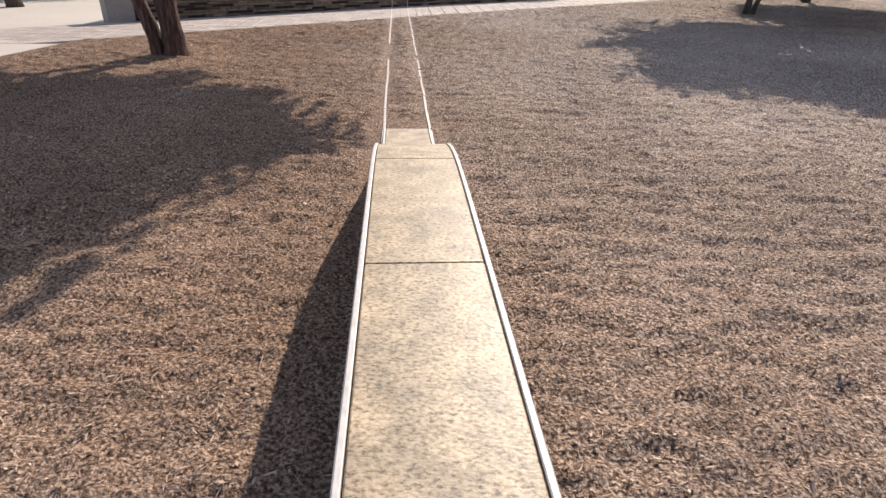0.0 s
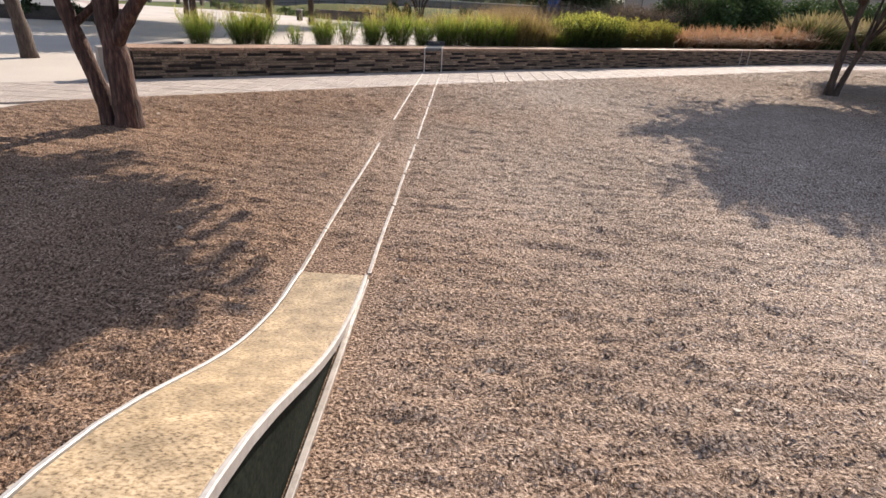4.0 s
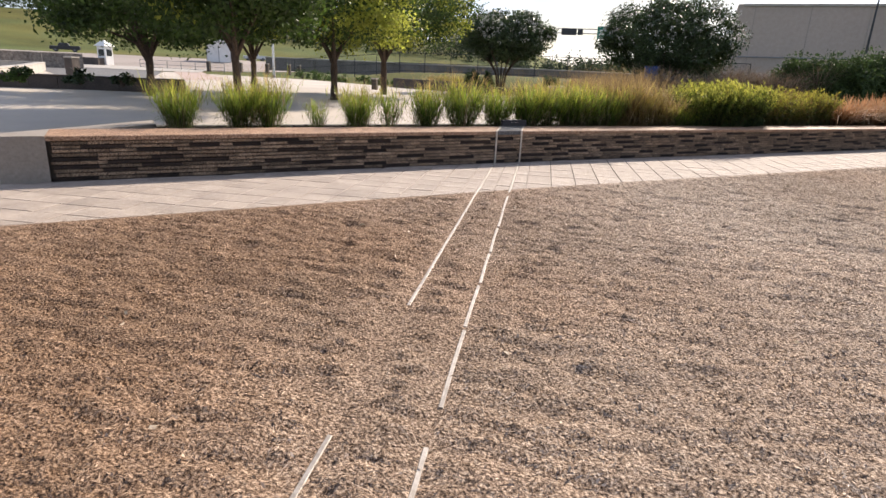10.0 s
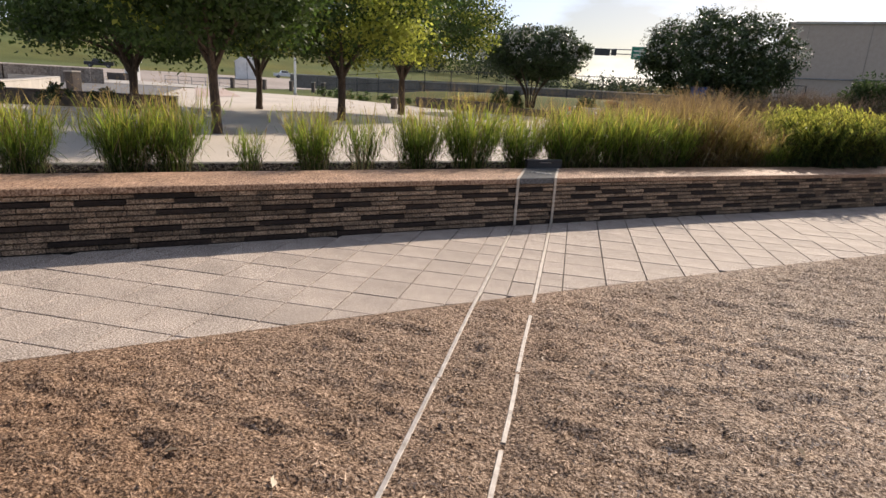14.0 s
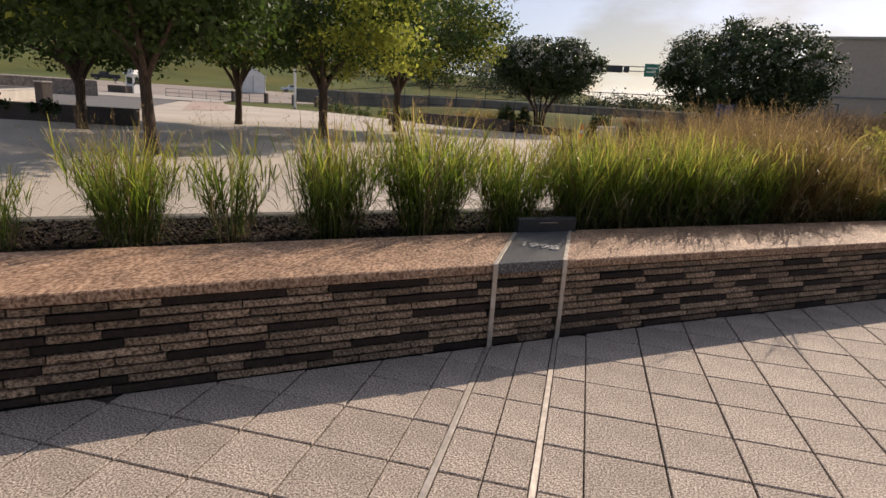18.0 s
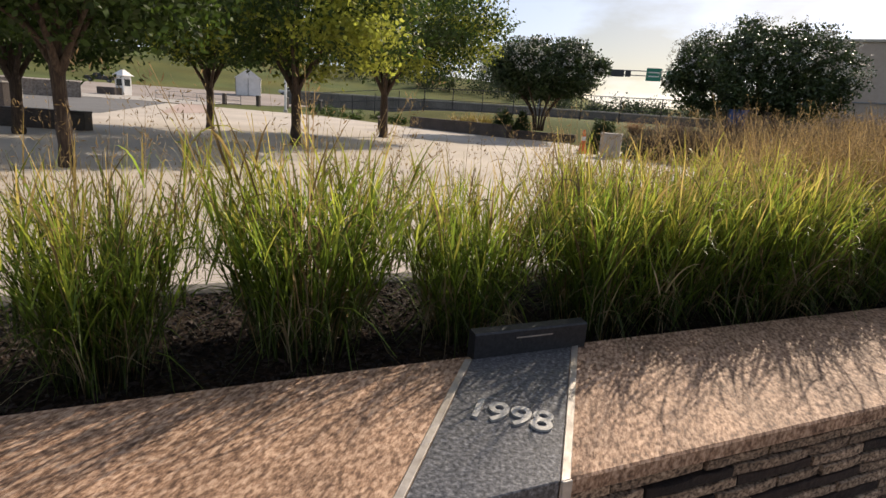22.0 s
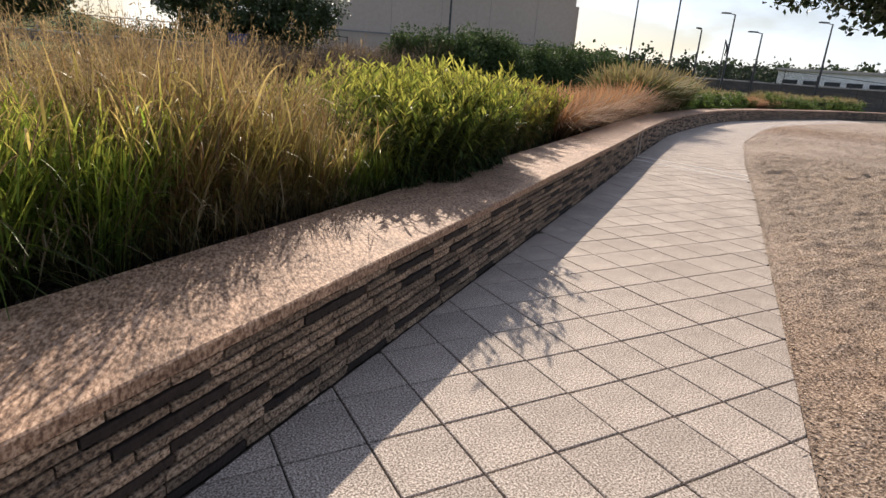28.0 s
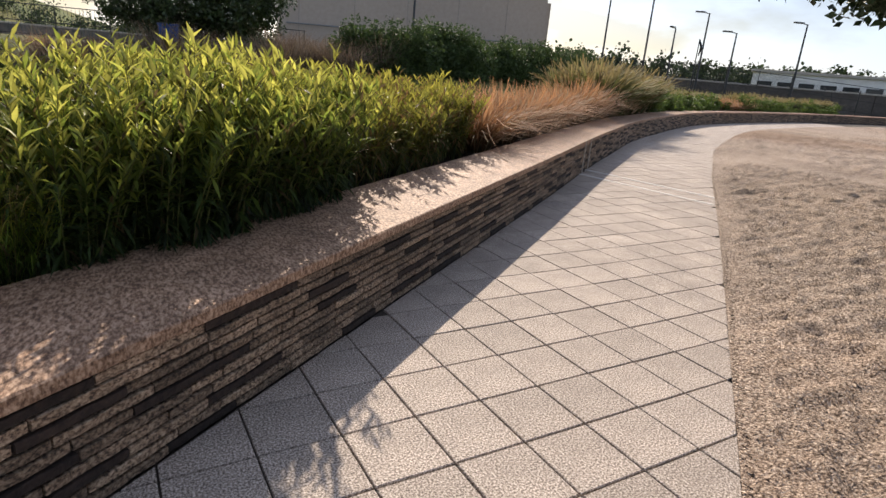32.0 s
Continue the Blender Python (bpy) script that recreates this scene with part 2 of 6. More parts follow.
def tube(path, radii, sides=8, bm=None, cap=True):
    """A round tube along a path of points."""
    bm = bm or bmesh.new()
    rings, up = [], Vector((0.31, 0.95, 0.07))
    for i, p in enumerate(path):
        p = Vector(p)
        d = (Vector(path[min(i + 1, len(path) - 1)]) - Vector(path[max(i - 1, 0)])).normalized()
        u = d.cross(up)
        if u.length < 0.1:
            u = d.cross(Vector((1, 0, 0)))
        u.normalize()
        v = d.cross(u)
        rings.append([bm.verts.new(p + (u * math.cos(a) + v * math.sin(a)) * radii[i]) for a in (2 * math.pi * k / sides for k in range(sides))])
    for a, b in zip(rings, rings[1:]):
        for k in range(sides):
            bm.faces.new((a[k], a[(k + 1) % sides], b[(k + 1) % sides], b[k]))
    if cap:
        bm.faces.new(rings[-1])
        bm.faces.new(rings[0][::-1])
    return bm


def catmull(pts, n=12):
    pts = [Vector(p) for p in pts]
    pts = [2 * pts[0] - pts[1]] + pts + [2 * pts[-1] - pts[-2]]
    out = []
    for i in range(1, len(pts) - 2):
        a, b, c, d = pts[i - 1:i + 3]
        for k in range(n):
            t = k / n
            out.append(0.5 * (2 * b + (c - a) * t + (2 * a - 5 * b + 4 * c - d) * t * t + (3 * b - a - 3 * c + d) * t ** 3))
    return out + [pts[-2]]


# ---- plan: the seat wall's foot runs along this line; the paved path lies on its lawn side ----
WALL = catmull([(-6.25, 12.3), (-1.55, 16.79), (3.0, 20.85), (6.9, 24.3), (11.5, 28.4), (16.6, 32.5), (25.8, 38.2), (40.4, 43.4), (54.0, 46.0), (75, 47.5)])
ARC = [0.0]
for a, b in zip(WALL, WALL[1:]):
    ARC.append(ARC[-1] + (b - a).length)
PATH_W, WALL_H, WALL_W, BED_W = 2.1, 0.55, 0.80, 1.4


def on(s, d=0.0, z=0.0):
    """The place s metres along the wall's foot, d metres towards the lawn, and the heading there."""
    i = min(max(int(np.searchsorted(ARC, s)) - 1, 0), len(WALL) - 2)
    a, b = WALL[i], WALL[i + 1]
    i0, i1 = max(i - 1, 0), min(i + 2, len(WALL) - 1)
    f = (s - ARC[i]) / (ARC[i + 1] - ARC[i])
    t0, t1 = (WALL[i + 1] - WALL[i0]).normalized(), (WALL[i1] - WALL[i]).normalized()
    t = t0.lerp(t1, min(max(f, 0), 1)).normalized()
    p = a.lerp(b, f) if 0 <= f <= 1 else (a + (b - a) * f)
    return Vector((p.x + t.y * d, p.y - t.x * d, z)), t


def nearest(x, y):
    """How far along the wall, and how far towards the lawn, a place lies."""
    best = min(range(len(WALL)), key=lambda i: (WALL[i].x - x) ** 2 + (WALL[i].y - y) ** 2)
    s = ARC[best]
    for _ in range(3):
        p, t = on(s)
        v = Vector((x - p.x, y - p.y))
        s += v.dot(t)
    p, t = on(s)
    return s, (x - p.x) * t.y - (y - p.y) * t.x


def band(name, s0, s1, profile, step=0.4, closed=True, ends=True):
    """A bmesh swept along the wall: profile is a ring of (d, z)."""
    bm = bmesh.new()
    n = max(1, round((s1 - s0) / step))
    rows = []
    for k in range(n + 1):
        s = s0 + (s1 - s0) * k / n
        rows.append([bm.verts.new(on(s, d, z)[0]) for d, z in profile])
    m = len(profile)
    for a, b in zip(rows, rows[1:]):
        for j in range(m if closed else m - 1):
            bm.faces.new((a[j], a[(j + 1) % m], b[(j + 1) % m], b[j]))
    if closed and ends:
        bm.faces.new(rows[0])
        bm.faces.new(rows[-1][::-1])
    bmesh.ops.recalc_face_normals(bm, faces=bm.faces)
    return bm


def sheet(name, ring, z, material, label, category):
    bm = bmesh.new()
    f = bm.faces.new([bm.verts.new((x, y, z)) for x, y in ring])
    if f.normal.z < 0:
        f.normal_flip()
    bmesh.ops.triangulate(bm, faces=[f])
    return tagged(part(name, bm, material), label, category, kind="structure")


S_END = ARC[-1]
O_STRIP = Vector((-1.36, 16.99, 0))
V_STRIP = Vector((-0.0844, 0.9964, 0))
U_STRIP = Vector((0.9964, 0.0844, 0))


def strip_at(v, u=0.0, z=0.0):
    """A place v metres out along the year strip from the wall's foot, u metres across it."""
    p = O_STRIP - V_STRIP * v + U_STRIP * u
    return Vector((p.x, p.y, z))


def quick_mesh(name, V, F, material):
    """A mesh from arrays of places and four-cornered faces."""
    V, F = np.asarray(V, dtype=np.float32).reshape(-1, 3), np.asarray(F, dtype=np.int32).reshape(-1, 4)
    me = bpy.data.meshes.new(name)
    me.vertices.add(len(V))
    me.vertices.foreach_set("co", V.ravel())
    me.loops.add(F.size)
    me.loops.foreach_set("vertex_index", F.ravel())
    me.polygons.add(len(F))
    me.polygons.foreach_set("loop_start", np.arange(0, F.size, 4, dtype=np.int32))
    me.update(calc_edges=True)
    me.materials.append(material)
    return me


def plant_mat(name, ramp, z1, vary=0.3, trans=0.4, straw=None, share=0.12, rough=0.45):
    """Foliage whose colour runs from its foot to its tips over z1 metres, each blade a little different, some of them dry."""
    m = bpy.data.materials.new(name)
    m.use_nodes = True
    N, L = m.node_tree.nodes, m.node_tree.links
    b = N["Principled BSDF"]
    co, sx = N.new("ShaderNodeTexCoord"), N.new("ShaderNodeSeparateXYZ")
    L.new(co.outputs["Object"], sx.inputs[0])
    ge, oi = N.new("ShaderNodeNewGeometry"), N.new("ShaderNodeObjectInfo")
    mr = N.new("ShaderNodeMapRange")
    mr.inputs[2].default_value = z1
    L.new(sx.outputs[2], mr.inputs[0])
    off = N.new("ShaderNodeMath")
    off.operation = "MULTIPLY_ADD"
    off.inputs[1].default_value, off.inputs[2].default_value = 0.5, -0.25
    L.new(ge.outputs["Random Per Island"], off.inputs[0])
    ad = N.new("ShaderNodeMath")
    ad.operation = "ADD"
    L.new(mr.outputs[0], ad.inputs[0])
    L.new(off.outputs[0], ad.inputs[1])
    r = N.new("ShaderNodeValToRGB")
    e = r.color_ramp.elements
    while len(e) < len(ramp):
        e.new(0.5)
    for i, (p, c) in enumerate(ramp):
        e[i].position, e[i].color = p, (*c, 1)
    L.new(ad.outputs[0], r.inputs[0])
    col = r.outputs[0]
    sm = N.new("ShaderNodeMath")
    sm.operation = "ADD"
    L.new(ge.outputs["Random Per Island"], sm.inputs[0])
    L.new(oi.outputs["Random"], sm.inputs[1])
    k7 = N.new("ShaderNodeMath")
    k7.operation = "MULTIPLY"
    k7.inputs[1].default_value = 7.31
    L.new(sm.outputs[0], k7.inputs[0])
    fr = N.new("ShaderNodeMath")
    fr.operation = "FRACT"
    L.new(k7.outputs[0], fr.inputs[0])
    if straw:
        lt = N.new("ShaderNodeMath")
        lt.operation = "LESS_THAN"
        lt.inputs[1].default_value = share
        L.new(fr.outputs[0], lt.inputs[0])
        mx = N.new("ShaderNodeMix")
        mx.data_type = "RGBA"
        mx.inputs["B"].default_value = (*straw, 1)
        L.new(lt.outputs[0], mx.inputs[0])
        L.new(col, mx.inputs["A"])
        col = mx.outputs["Result"]
    m2 = N.new("ShaderNodeMapRange")
    m2.inputs[3].default_value, m2.inputs[4].default_value = 1 - vary, 1 + vary
    L.new(fr.outputs[0], m2.inputs[0])
    sc = N.new("ShaderNodeVectorMath")
    sc.operation = "SCALE"
    L.new(col, sc.inputs[0])
    L.new(m2.outputs[0], sc.inputs["Scale"])
    L.new(sc.outputs[0], b.inputs["Base Color"])
    b.inputs["Roughness"].default_value = rough
    b.inputs["Specular IOR Level"].default_value = 0.4
    t, ms = N.new("ShaderNodeBsdfTranslucent"), N.new("ShaderNodeMixShader")
    L.new(sc.outputs[0], t.inputs[0])
    ms.inputs[0].default_value = trans
    L.new(b.outputs[0], ms.inputs[1])
    L.new(t.outputs[0], ms.inputs[2])
    L.new(ms.outputs[0], N["Material Output"].inputs[0])
    return m


def blade_arrays(rng, n, h, lean, droop, width, base_r, seg=6, taper=0.7, hvar=0.3):
    """Arching grass blades, as arrays: n of them, about h high, leaning out and drooping."""
    a = rng.uniform(0, 2 * np.pi, n)
    r = base_r * np.sqrt(rng.uniform(0, 1, n))
    b0 = np.stack([r * np.cos(a), r * np.sin(a), np.zeros(n)], 1)
    a2 = a + rng.normal(0, 0.5, n)
    d = np.stack([np.cos(a2), np.sin(a2), np.zeros(n)], 1)
    H = h * (1 - hvar * rng.uniform(0, 1, n) ** 1.3 * 1.6)
    ln = np.abs(rng.normal(lean, lean * 0.55, n))
    dr = np.abs(rng.normal(droop, droop * 0.6, n))
    tw = rng.uniform(0, np.pi, n)
    t = np.linspace(0, 1, seg + 1)
    out = (ln[:, None] * t + dr[:, None] * t ** 2.6) * H[:, None]
    up = H[:, None] * (t - 0.55 * np.clip(dr, 0, 1.4)[:, None] * t ** 3.2)
    c = b0[:, None, :] + d[:, None, :] * out[..., None]
    c[..., 2] += up
    side = np.stack([-np.sin(a2 + tw * 0.5 - 0.8), np.cos(a2 + tw * 0.5 - 0.8), 0.15 * np.sin(tw)], 1)
    w = width * rng.uniform(0.6, 1.25, n)[:, None] * np.minimum(1, (1.02 - t)[None, :] ** taper * 1.25) * 0.5
    V = np.stack([c - side[:, None, :] * w[..., None], c + side[:, None, :] * w[..., None]], 2)
    i = np.arange(n)[:, None] * (seg + 1) * 2 + np.arange(seg)[None, :] * 2
    F = np.stack([i, i + 1, i + 3, i + 2], -1).reshape(-1, 4)
    return V.reshape(-1, 3), F


def join_arrays(items):
    V, F, n = [], [], 0
    for v, f in items:
        V.append(v)
        F.append(f + n)
        n += len(v)
    return np.concatenate(V), np.concatenate(F)


def leaf_arrays(rng, centres, size, along=None, fold=0.25, slim=0.5):
    """A folded leaf at each place: two faces that share the midrib."""
    n = len(centres)
    d = rng.normal(0, 1, (n, 3)) if along is None else along
    d = d / (np.linalg.norm(d, axis=1, keepdims=True) + 1e-6)
    s = np.cross(d, rng.normal(0, 1, (n, 3)))
    s /= np.linalg.norm(s, axis=1, keepdims=True) + 1e-6
    u = np.cross(d, s)
    L = (size * rng.uniform(0.6, 1.25, n))[:, None]
    m = centres + d * L * 0.45
    V = np.stack([centres, m + s * L * slim * 0.5 + u * L * fold * 0.4, centres + d * L, m - s * L * slim * 0.5 + u * L * fold * 0.4], 1)
    return V.reshape(-1, 3), np.arange(n * 4).reshape(-1, 4)


M_DARKSTEEL = mat("dark_steel", [(0.03, 0.031, 0.034), (0.06, 0.062, 0.067)], 60, 0.42, 0.08, metal=0.5, big=0.2)
M_NUMERAL = mat("pale_numeral_metal", [(0.34, 0.33, 0.31), (0.52, 0.505, 0.48)], 30, 0.45, 0.1, metal=0.3, big=0.1)
M_STRIPPALE = mat("pale_stone_strip", [(0.70, 0.66, 0.60), (0.84, 0.80, 0.74)], 30, 0.7, 0.1, big=0.1)
M_RAIL = mat("weathered_rail", [(0.42, 0.385, 0.35), (0.58, 0.54, 0.49)], 25, 0.5, 0.1, metal=0.35, big=0.2)
M_POLISHED = mat("black_polished_stone", [(0.008, 0.010, 0.009), (0.030, 0.036, 0.026)], 50, 0.7, 0.03, big=0.3, bigscale=3)
M_POLISHED.node_tree.nodes["Principled BSDF"].inputs["Specular IOR Level"].default_value = 0.03
M_STRAW = mat("straw_blade", [(0.24, 0.18, 0.095), (0.44, 0.35, 0.21)], 9, 0.6, 0.0, vary=0.35, trans=0.35)
M_DRYLEAF = mat("pale_dry_leaf", [(0.50, 0.40, 0.29), (0.70, 0.60, 0.47)], 9, 0.7, 0.0, vary=0.3, trans=0.2)
M_STEM = mat("green_stem", [(0.07, 0.09, 0.02), (0.13, 0.14, 0.04)], 9, 0.6, 0.0)
M_REDBARK = mat("peeling_red_bark", [(0.02, 0.009, 0.006), (0.08, 0.033, 0.02), (0.19, 0.105, 0.072)], 7, 0.85, 0.8, 14, 8, stretch=(4, 4, 0.55), big=0.3, lo=0.35, hi=0.68)
M_CHIP = mat("dry_wood_chip", [(0.15, 0.102, 0.076), (0.41, 0.322, 0.25), (0.66, 0.55, 0.45)], 2.3, 0.9, 0.0, vary=0.68, big=0.3, bigscale=0.6, patch=(0.86, 0.72, 0.61), pscale=0.1, drift=(-4.0, 5.0))
M_LITTER = mat("bark_litter", [(0.008, 0.005, 0.004), (0.022, 0.014, 0.010), (0.06, 0.04, 0.028)], 3, 0.9, 0.0, vary=0.6)
M_ASPHALT = mat("grey_asphalt", [(0.045, 0.045, 0.047), (0.085, 0.083, 0.08)], 30, 0.9, 0.3, big=0.2)
M_DRIVE = mat("worn_grey_asphalt", [(0.10, 0.098, 0.095), (0.19, 0.183, 0.175)], 20, 0.9, 0.3, big=0.2, bigscale=0.3)
M_WHITE = mat("white_paint", [(0.70, 0.69, 0.66), (0.80, 0.79, 0.77)], 8, 0.5, 0.0, big=0.12)
M_BLACKPAINT = mat("black_paint", [(0.012, 0.012, 0.014), (0.03, 0.03, 0.032)], 8, 0.3, 0.0, big=0.1)
M_GREYMETAL = mat("grey_galvanised_metal", [(0.20, 0.20, 0.20), (0.32, 0.32, 0.32)], 30, 0.5, 0.05, metal=0.7, big=0.15)
M_ORANGE = mat("orange_plastic", [(0.75, 0.13, 0.03), (0.85, 0.20, 0.05)], 8, 0.5, 0.0, big=0.1)
M_SIGNGREEN = mat("green_sign_face", [(0.0, 0.16, 0.11), (0.01, 0.22, 0.15)], 2, 0.5, 0.0, big=0.05)
M_BLUE = mat("blue_plastic", [(0.02, 0.07, 0.25), (0.03, 0.11, 0.33)], 5, 0.5, 0.0, big=0.1)
M_GLASS = mat("dark_window_glass", [(0.02, 0.024, 0.03), (0.04, 0.045, 0.05)], 2, 0.1, 0.0)
M_BRICKDARK = mat("dark_planter_stone", [(0.05, 0.04, 0.035), (0.13, 0.105, 0.09)], 14, 0.9, 0.6, stretch=(1, 1, 4), big=0.3)
M_LOT = mat("pale_pinkish_paving", [(0.26, 0.215, 0.185), (0.36, 0.305, 0.265)], 5, 0.9, 0.2, big=0.25, bigscale=0.08)
M_PINKPAVE = mat("pinkish_brick_paving", [(0.40, 0.29, 0.24), (0.50, 0.385, 0.325)], 12, 0.9, 0.2, big=0.15, bigscale=0.5)
M_BARRIER = mat("brown_grey_barrier", [(0.30, 0.26, 0.22), (0.40, 0.35, 0.30)], 4, 0.9, 0.2, big=0.25, bigscale=0.3)
M_SCREEN = mat("grey_brown_screen", [(0.135, 0.12, 0.108), (0.22, 0.20, 0.18)], 4, 0.9, 0.2, big=0.3, bigscale=0.4)
M_SCREENDARK = mat("dark_grey_screen", [(0.075, 0.064, 0.056), (0.14, 0.118, 0.102)], 4, 0.9, 0.2, big=0.3, bigscale=0.4)
M_RUBBLE = mat("rough_terrace_stone", [(0.10, 0.08, 0.065), (0.24, 0.20, 0.165), (0.36, 0.31, 0.26)], 5, 0.9, 1.0, 7, 6, big=0.3, bigscale=1.0)
M_CURB = mat("weathered_dark_concrete", [(0.09, 0.085, 0.07), (0.17, 0.155, 0.13)], 20, 0.9, 0.3, big=0.3, bigscale=1.5)
M_HEDGE = mat("hedge_leaf", [(0.036, 0.068, 0.018), (0.09, 0.13, 0.036)], 3, 0.7, 0.0, vary=0.4, trans=0.32, big=0.3)
M_FAR = mat("far_tree_leaves", [(0.03, 0.05, 0.02), (0.06, 0.085, 0.035)], 3, 0.8, 0.0, vary=0.4, trans=0.2)
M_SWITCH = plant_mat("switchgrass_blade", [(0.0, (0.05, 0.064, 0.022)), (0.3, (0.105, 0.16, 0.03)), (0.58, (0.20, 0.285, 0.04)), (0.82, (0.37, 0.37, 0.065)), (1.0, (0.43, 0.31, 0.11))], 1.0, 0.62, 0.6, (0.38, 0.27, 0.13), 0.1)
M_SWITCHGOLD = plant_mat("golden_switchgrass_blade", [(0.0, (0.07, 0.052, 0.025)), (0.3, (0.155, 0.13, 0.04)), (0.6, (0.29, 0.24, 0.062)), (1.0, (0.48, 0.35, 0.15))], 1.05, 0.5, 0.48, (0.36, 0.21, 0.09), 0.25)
# Foot painted near black for shade inside the mound; tips yellow, brightened as sunlit.
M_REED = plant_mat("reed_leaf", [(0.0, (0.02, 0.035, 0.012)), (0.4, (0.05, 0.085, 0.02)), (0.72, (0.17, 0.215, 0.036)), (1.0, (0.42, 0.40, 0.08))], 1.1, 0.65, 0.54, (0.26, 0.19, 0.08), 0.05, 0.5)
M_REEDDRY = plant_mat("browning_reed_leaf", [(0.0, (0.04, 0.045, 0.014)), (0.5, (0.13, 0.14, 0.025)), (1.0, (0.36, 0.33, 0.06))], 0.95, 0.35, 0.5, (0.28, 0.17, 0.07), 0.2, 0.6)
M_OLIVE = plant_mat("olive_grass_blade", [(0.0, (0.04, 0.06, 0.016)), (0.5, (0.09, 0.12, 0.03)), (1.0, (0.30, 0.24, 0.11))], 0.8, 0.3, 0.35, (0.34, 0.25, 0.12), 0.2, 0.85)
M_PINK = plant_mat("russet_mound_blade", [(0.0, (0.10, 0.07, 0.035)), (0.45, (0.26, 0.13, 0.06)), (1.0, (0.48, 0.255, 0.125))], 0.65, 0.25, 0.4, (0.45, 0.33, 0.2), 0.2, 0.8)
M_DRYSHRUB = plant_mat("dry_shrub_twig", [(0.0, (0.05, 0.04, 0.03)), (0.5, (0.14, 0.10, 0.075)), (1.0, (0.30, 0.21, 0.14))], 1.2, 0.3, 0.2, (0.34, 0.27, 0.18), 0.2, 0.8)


def smooth01(a, b, v):
    f = min(max((v - a) / (b - a), 0.0), 1.0)
    return f * f * (3 - 2 * f)


def terrain(x, y):
    """Ground height away from the plaza: a low bank behind it, a green hillside far off."""
    edge = float(np.interp(x, [-60, -30, -16, -8.9, -4.7, -3.6, 0, 12, 16, 30, 75], [66, 66, 55.2, 51.9, 51.4, 44, 40.5, 39, 39, 47, 54]))
    z = -0.08 + 1.25 * smooth01(0, 9, y - edge) * smooth01(-34, -18, x)
    t = (y - x) * 0.7071
    z += smooth01(-25, -60, x) * (1.6 * smooth01(100, 150, t) + 17 * smooth01(175, 330, t))
    z += 10 * smooth01(230, 480, y) * smooth01(-40, -10, x)
    return z


# ---- ground ----
xs = list(np.arange(-150, -18, 3.0)) + list(np.arange(-18, 6, 1.0)) + list(np.arange(6, 100, 3.0))
xs = [-1500, -900, -600, -400, -300, -240, -190] + xs + [130, 200, 320, 600, 1000, 1500]
ys = [-400, -150, -60] + list(np.arange(-30, 39, 3.0)) + list(np.arange(39, 63, 1.0)) + list(np.arange(63, 130, 3.0)) + [140, 155, 170, 190, 210, 240, 280, 330, 400, 500, 700, 1000, 1800]
gv = [(x, y, terrain(x, y)) for y in ys for x in xs]
nx = len(xs)
gf = [(j * nx + i, j * nx + i + 1, (j + 1) * nx + i + 1, (j + 1) * nx + i) for j in range(len(ys) - 1) for i in range(nx - 1)]
tagged(part("ground", mesh_from("ground", gv, gf, M_GRASSGROUND, True), None), "wide green ground with patches of dry grass", "ground", kind="structure")
sheet("plaza", [(-60, -30), (75, -30), (75, 33), (20, 33), (15, 34.5), (12, 38), (0, 39.5), (-3.5, 42), (-3.7, 45), (-4.7, 50.3), (-8.9, 50.7), (-16.4, 54.3), (-29, 63), (-46, 64), (-60, 60)], -0.03, M_PLAZA, "pale concrete plaza paving", "plaza")
LAWN_EDGE = [(-6.5, -25), (-6.3, -5), (-6.15, 5), (-6.1, 8.0), (-5.95, 9.5)] + [tuple(on(s, PATH_W)[0].xy) for s in np.arange(-1.2, S_END, 0.6)]
c0, c1 = on(-2.2, PATH_W + 0.03)[0], on(-2.2, -0.03)[0]
sheet("plaza_margin", [(-20, 2), (-6.0, 2), (-6.0, 9.3), (c0.x, c0.y), (c1.x, c1.y), (-20, 16)], -0.004, M_PLAZA, "pale concrete paving at the end of the path", "plaza")
lawn = sheet("lawn", LAWN_EDGE + [(75, -25)], 0.0, M_LAWN, "dry brown lawn with wood chips and dead grass", "lawn")
tagged(part("path_bed", band("path_bed", -2.25, S_END, [(PATH_W - 0.01, -0.014), (-0.02, -0.014), (-0.02, -0.1), (PATH_W - 0.01, -0.1)]), M_JOINT), "sandy bed and joints under the path pavers", "path", kind="structure")

# ---- seat wall ----
wall = thing("wall_seat", "curved stone-clad seat wall with a tan granite cap", "seat wall", kind="structure")
part("core", band("core", 0.0, S_END, [(-0.035, -0.05), (-0.035, 0.49), (-WALL_W + 0.04, 0.49), (-WALL_W + 0.04, -0.05)]), M_MORTAR, wall)
s = -0.002
while s < S_END - 1:
    n = 1.587 if s < 1 else min(s + 2.553, S_END - 0.01)
    part("cap_slab", band("cap_slab", s + 0.0006, n - 0.0006, [(0.006, 0.492), (0.012, 0.498), (0.012, 0.543), (0.004, WALL_H), (-WALL_W, WALL_H), (-WALL_W, 0.492)], 0.3), M_GRANITE, wall)
    s = n
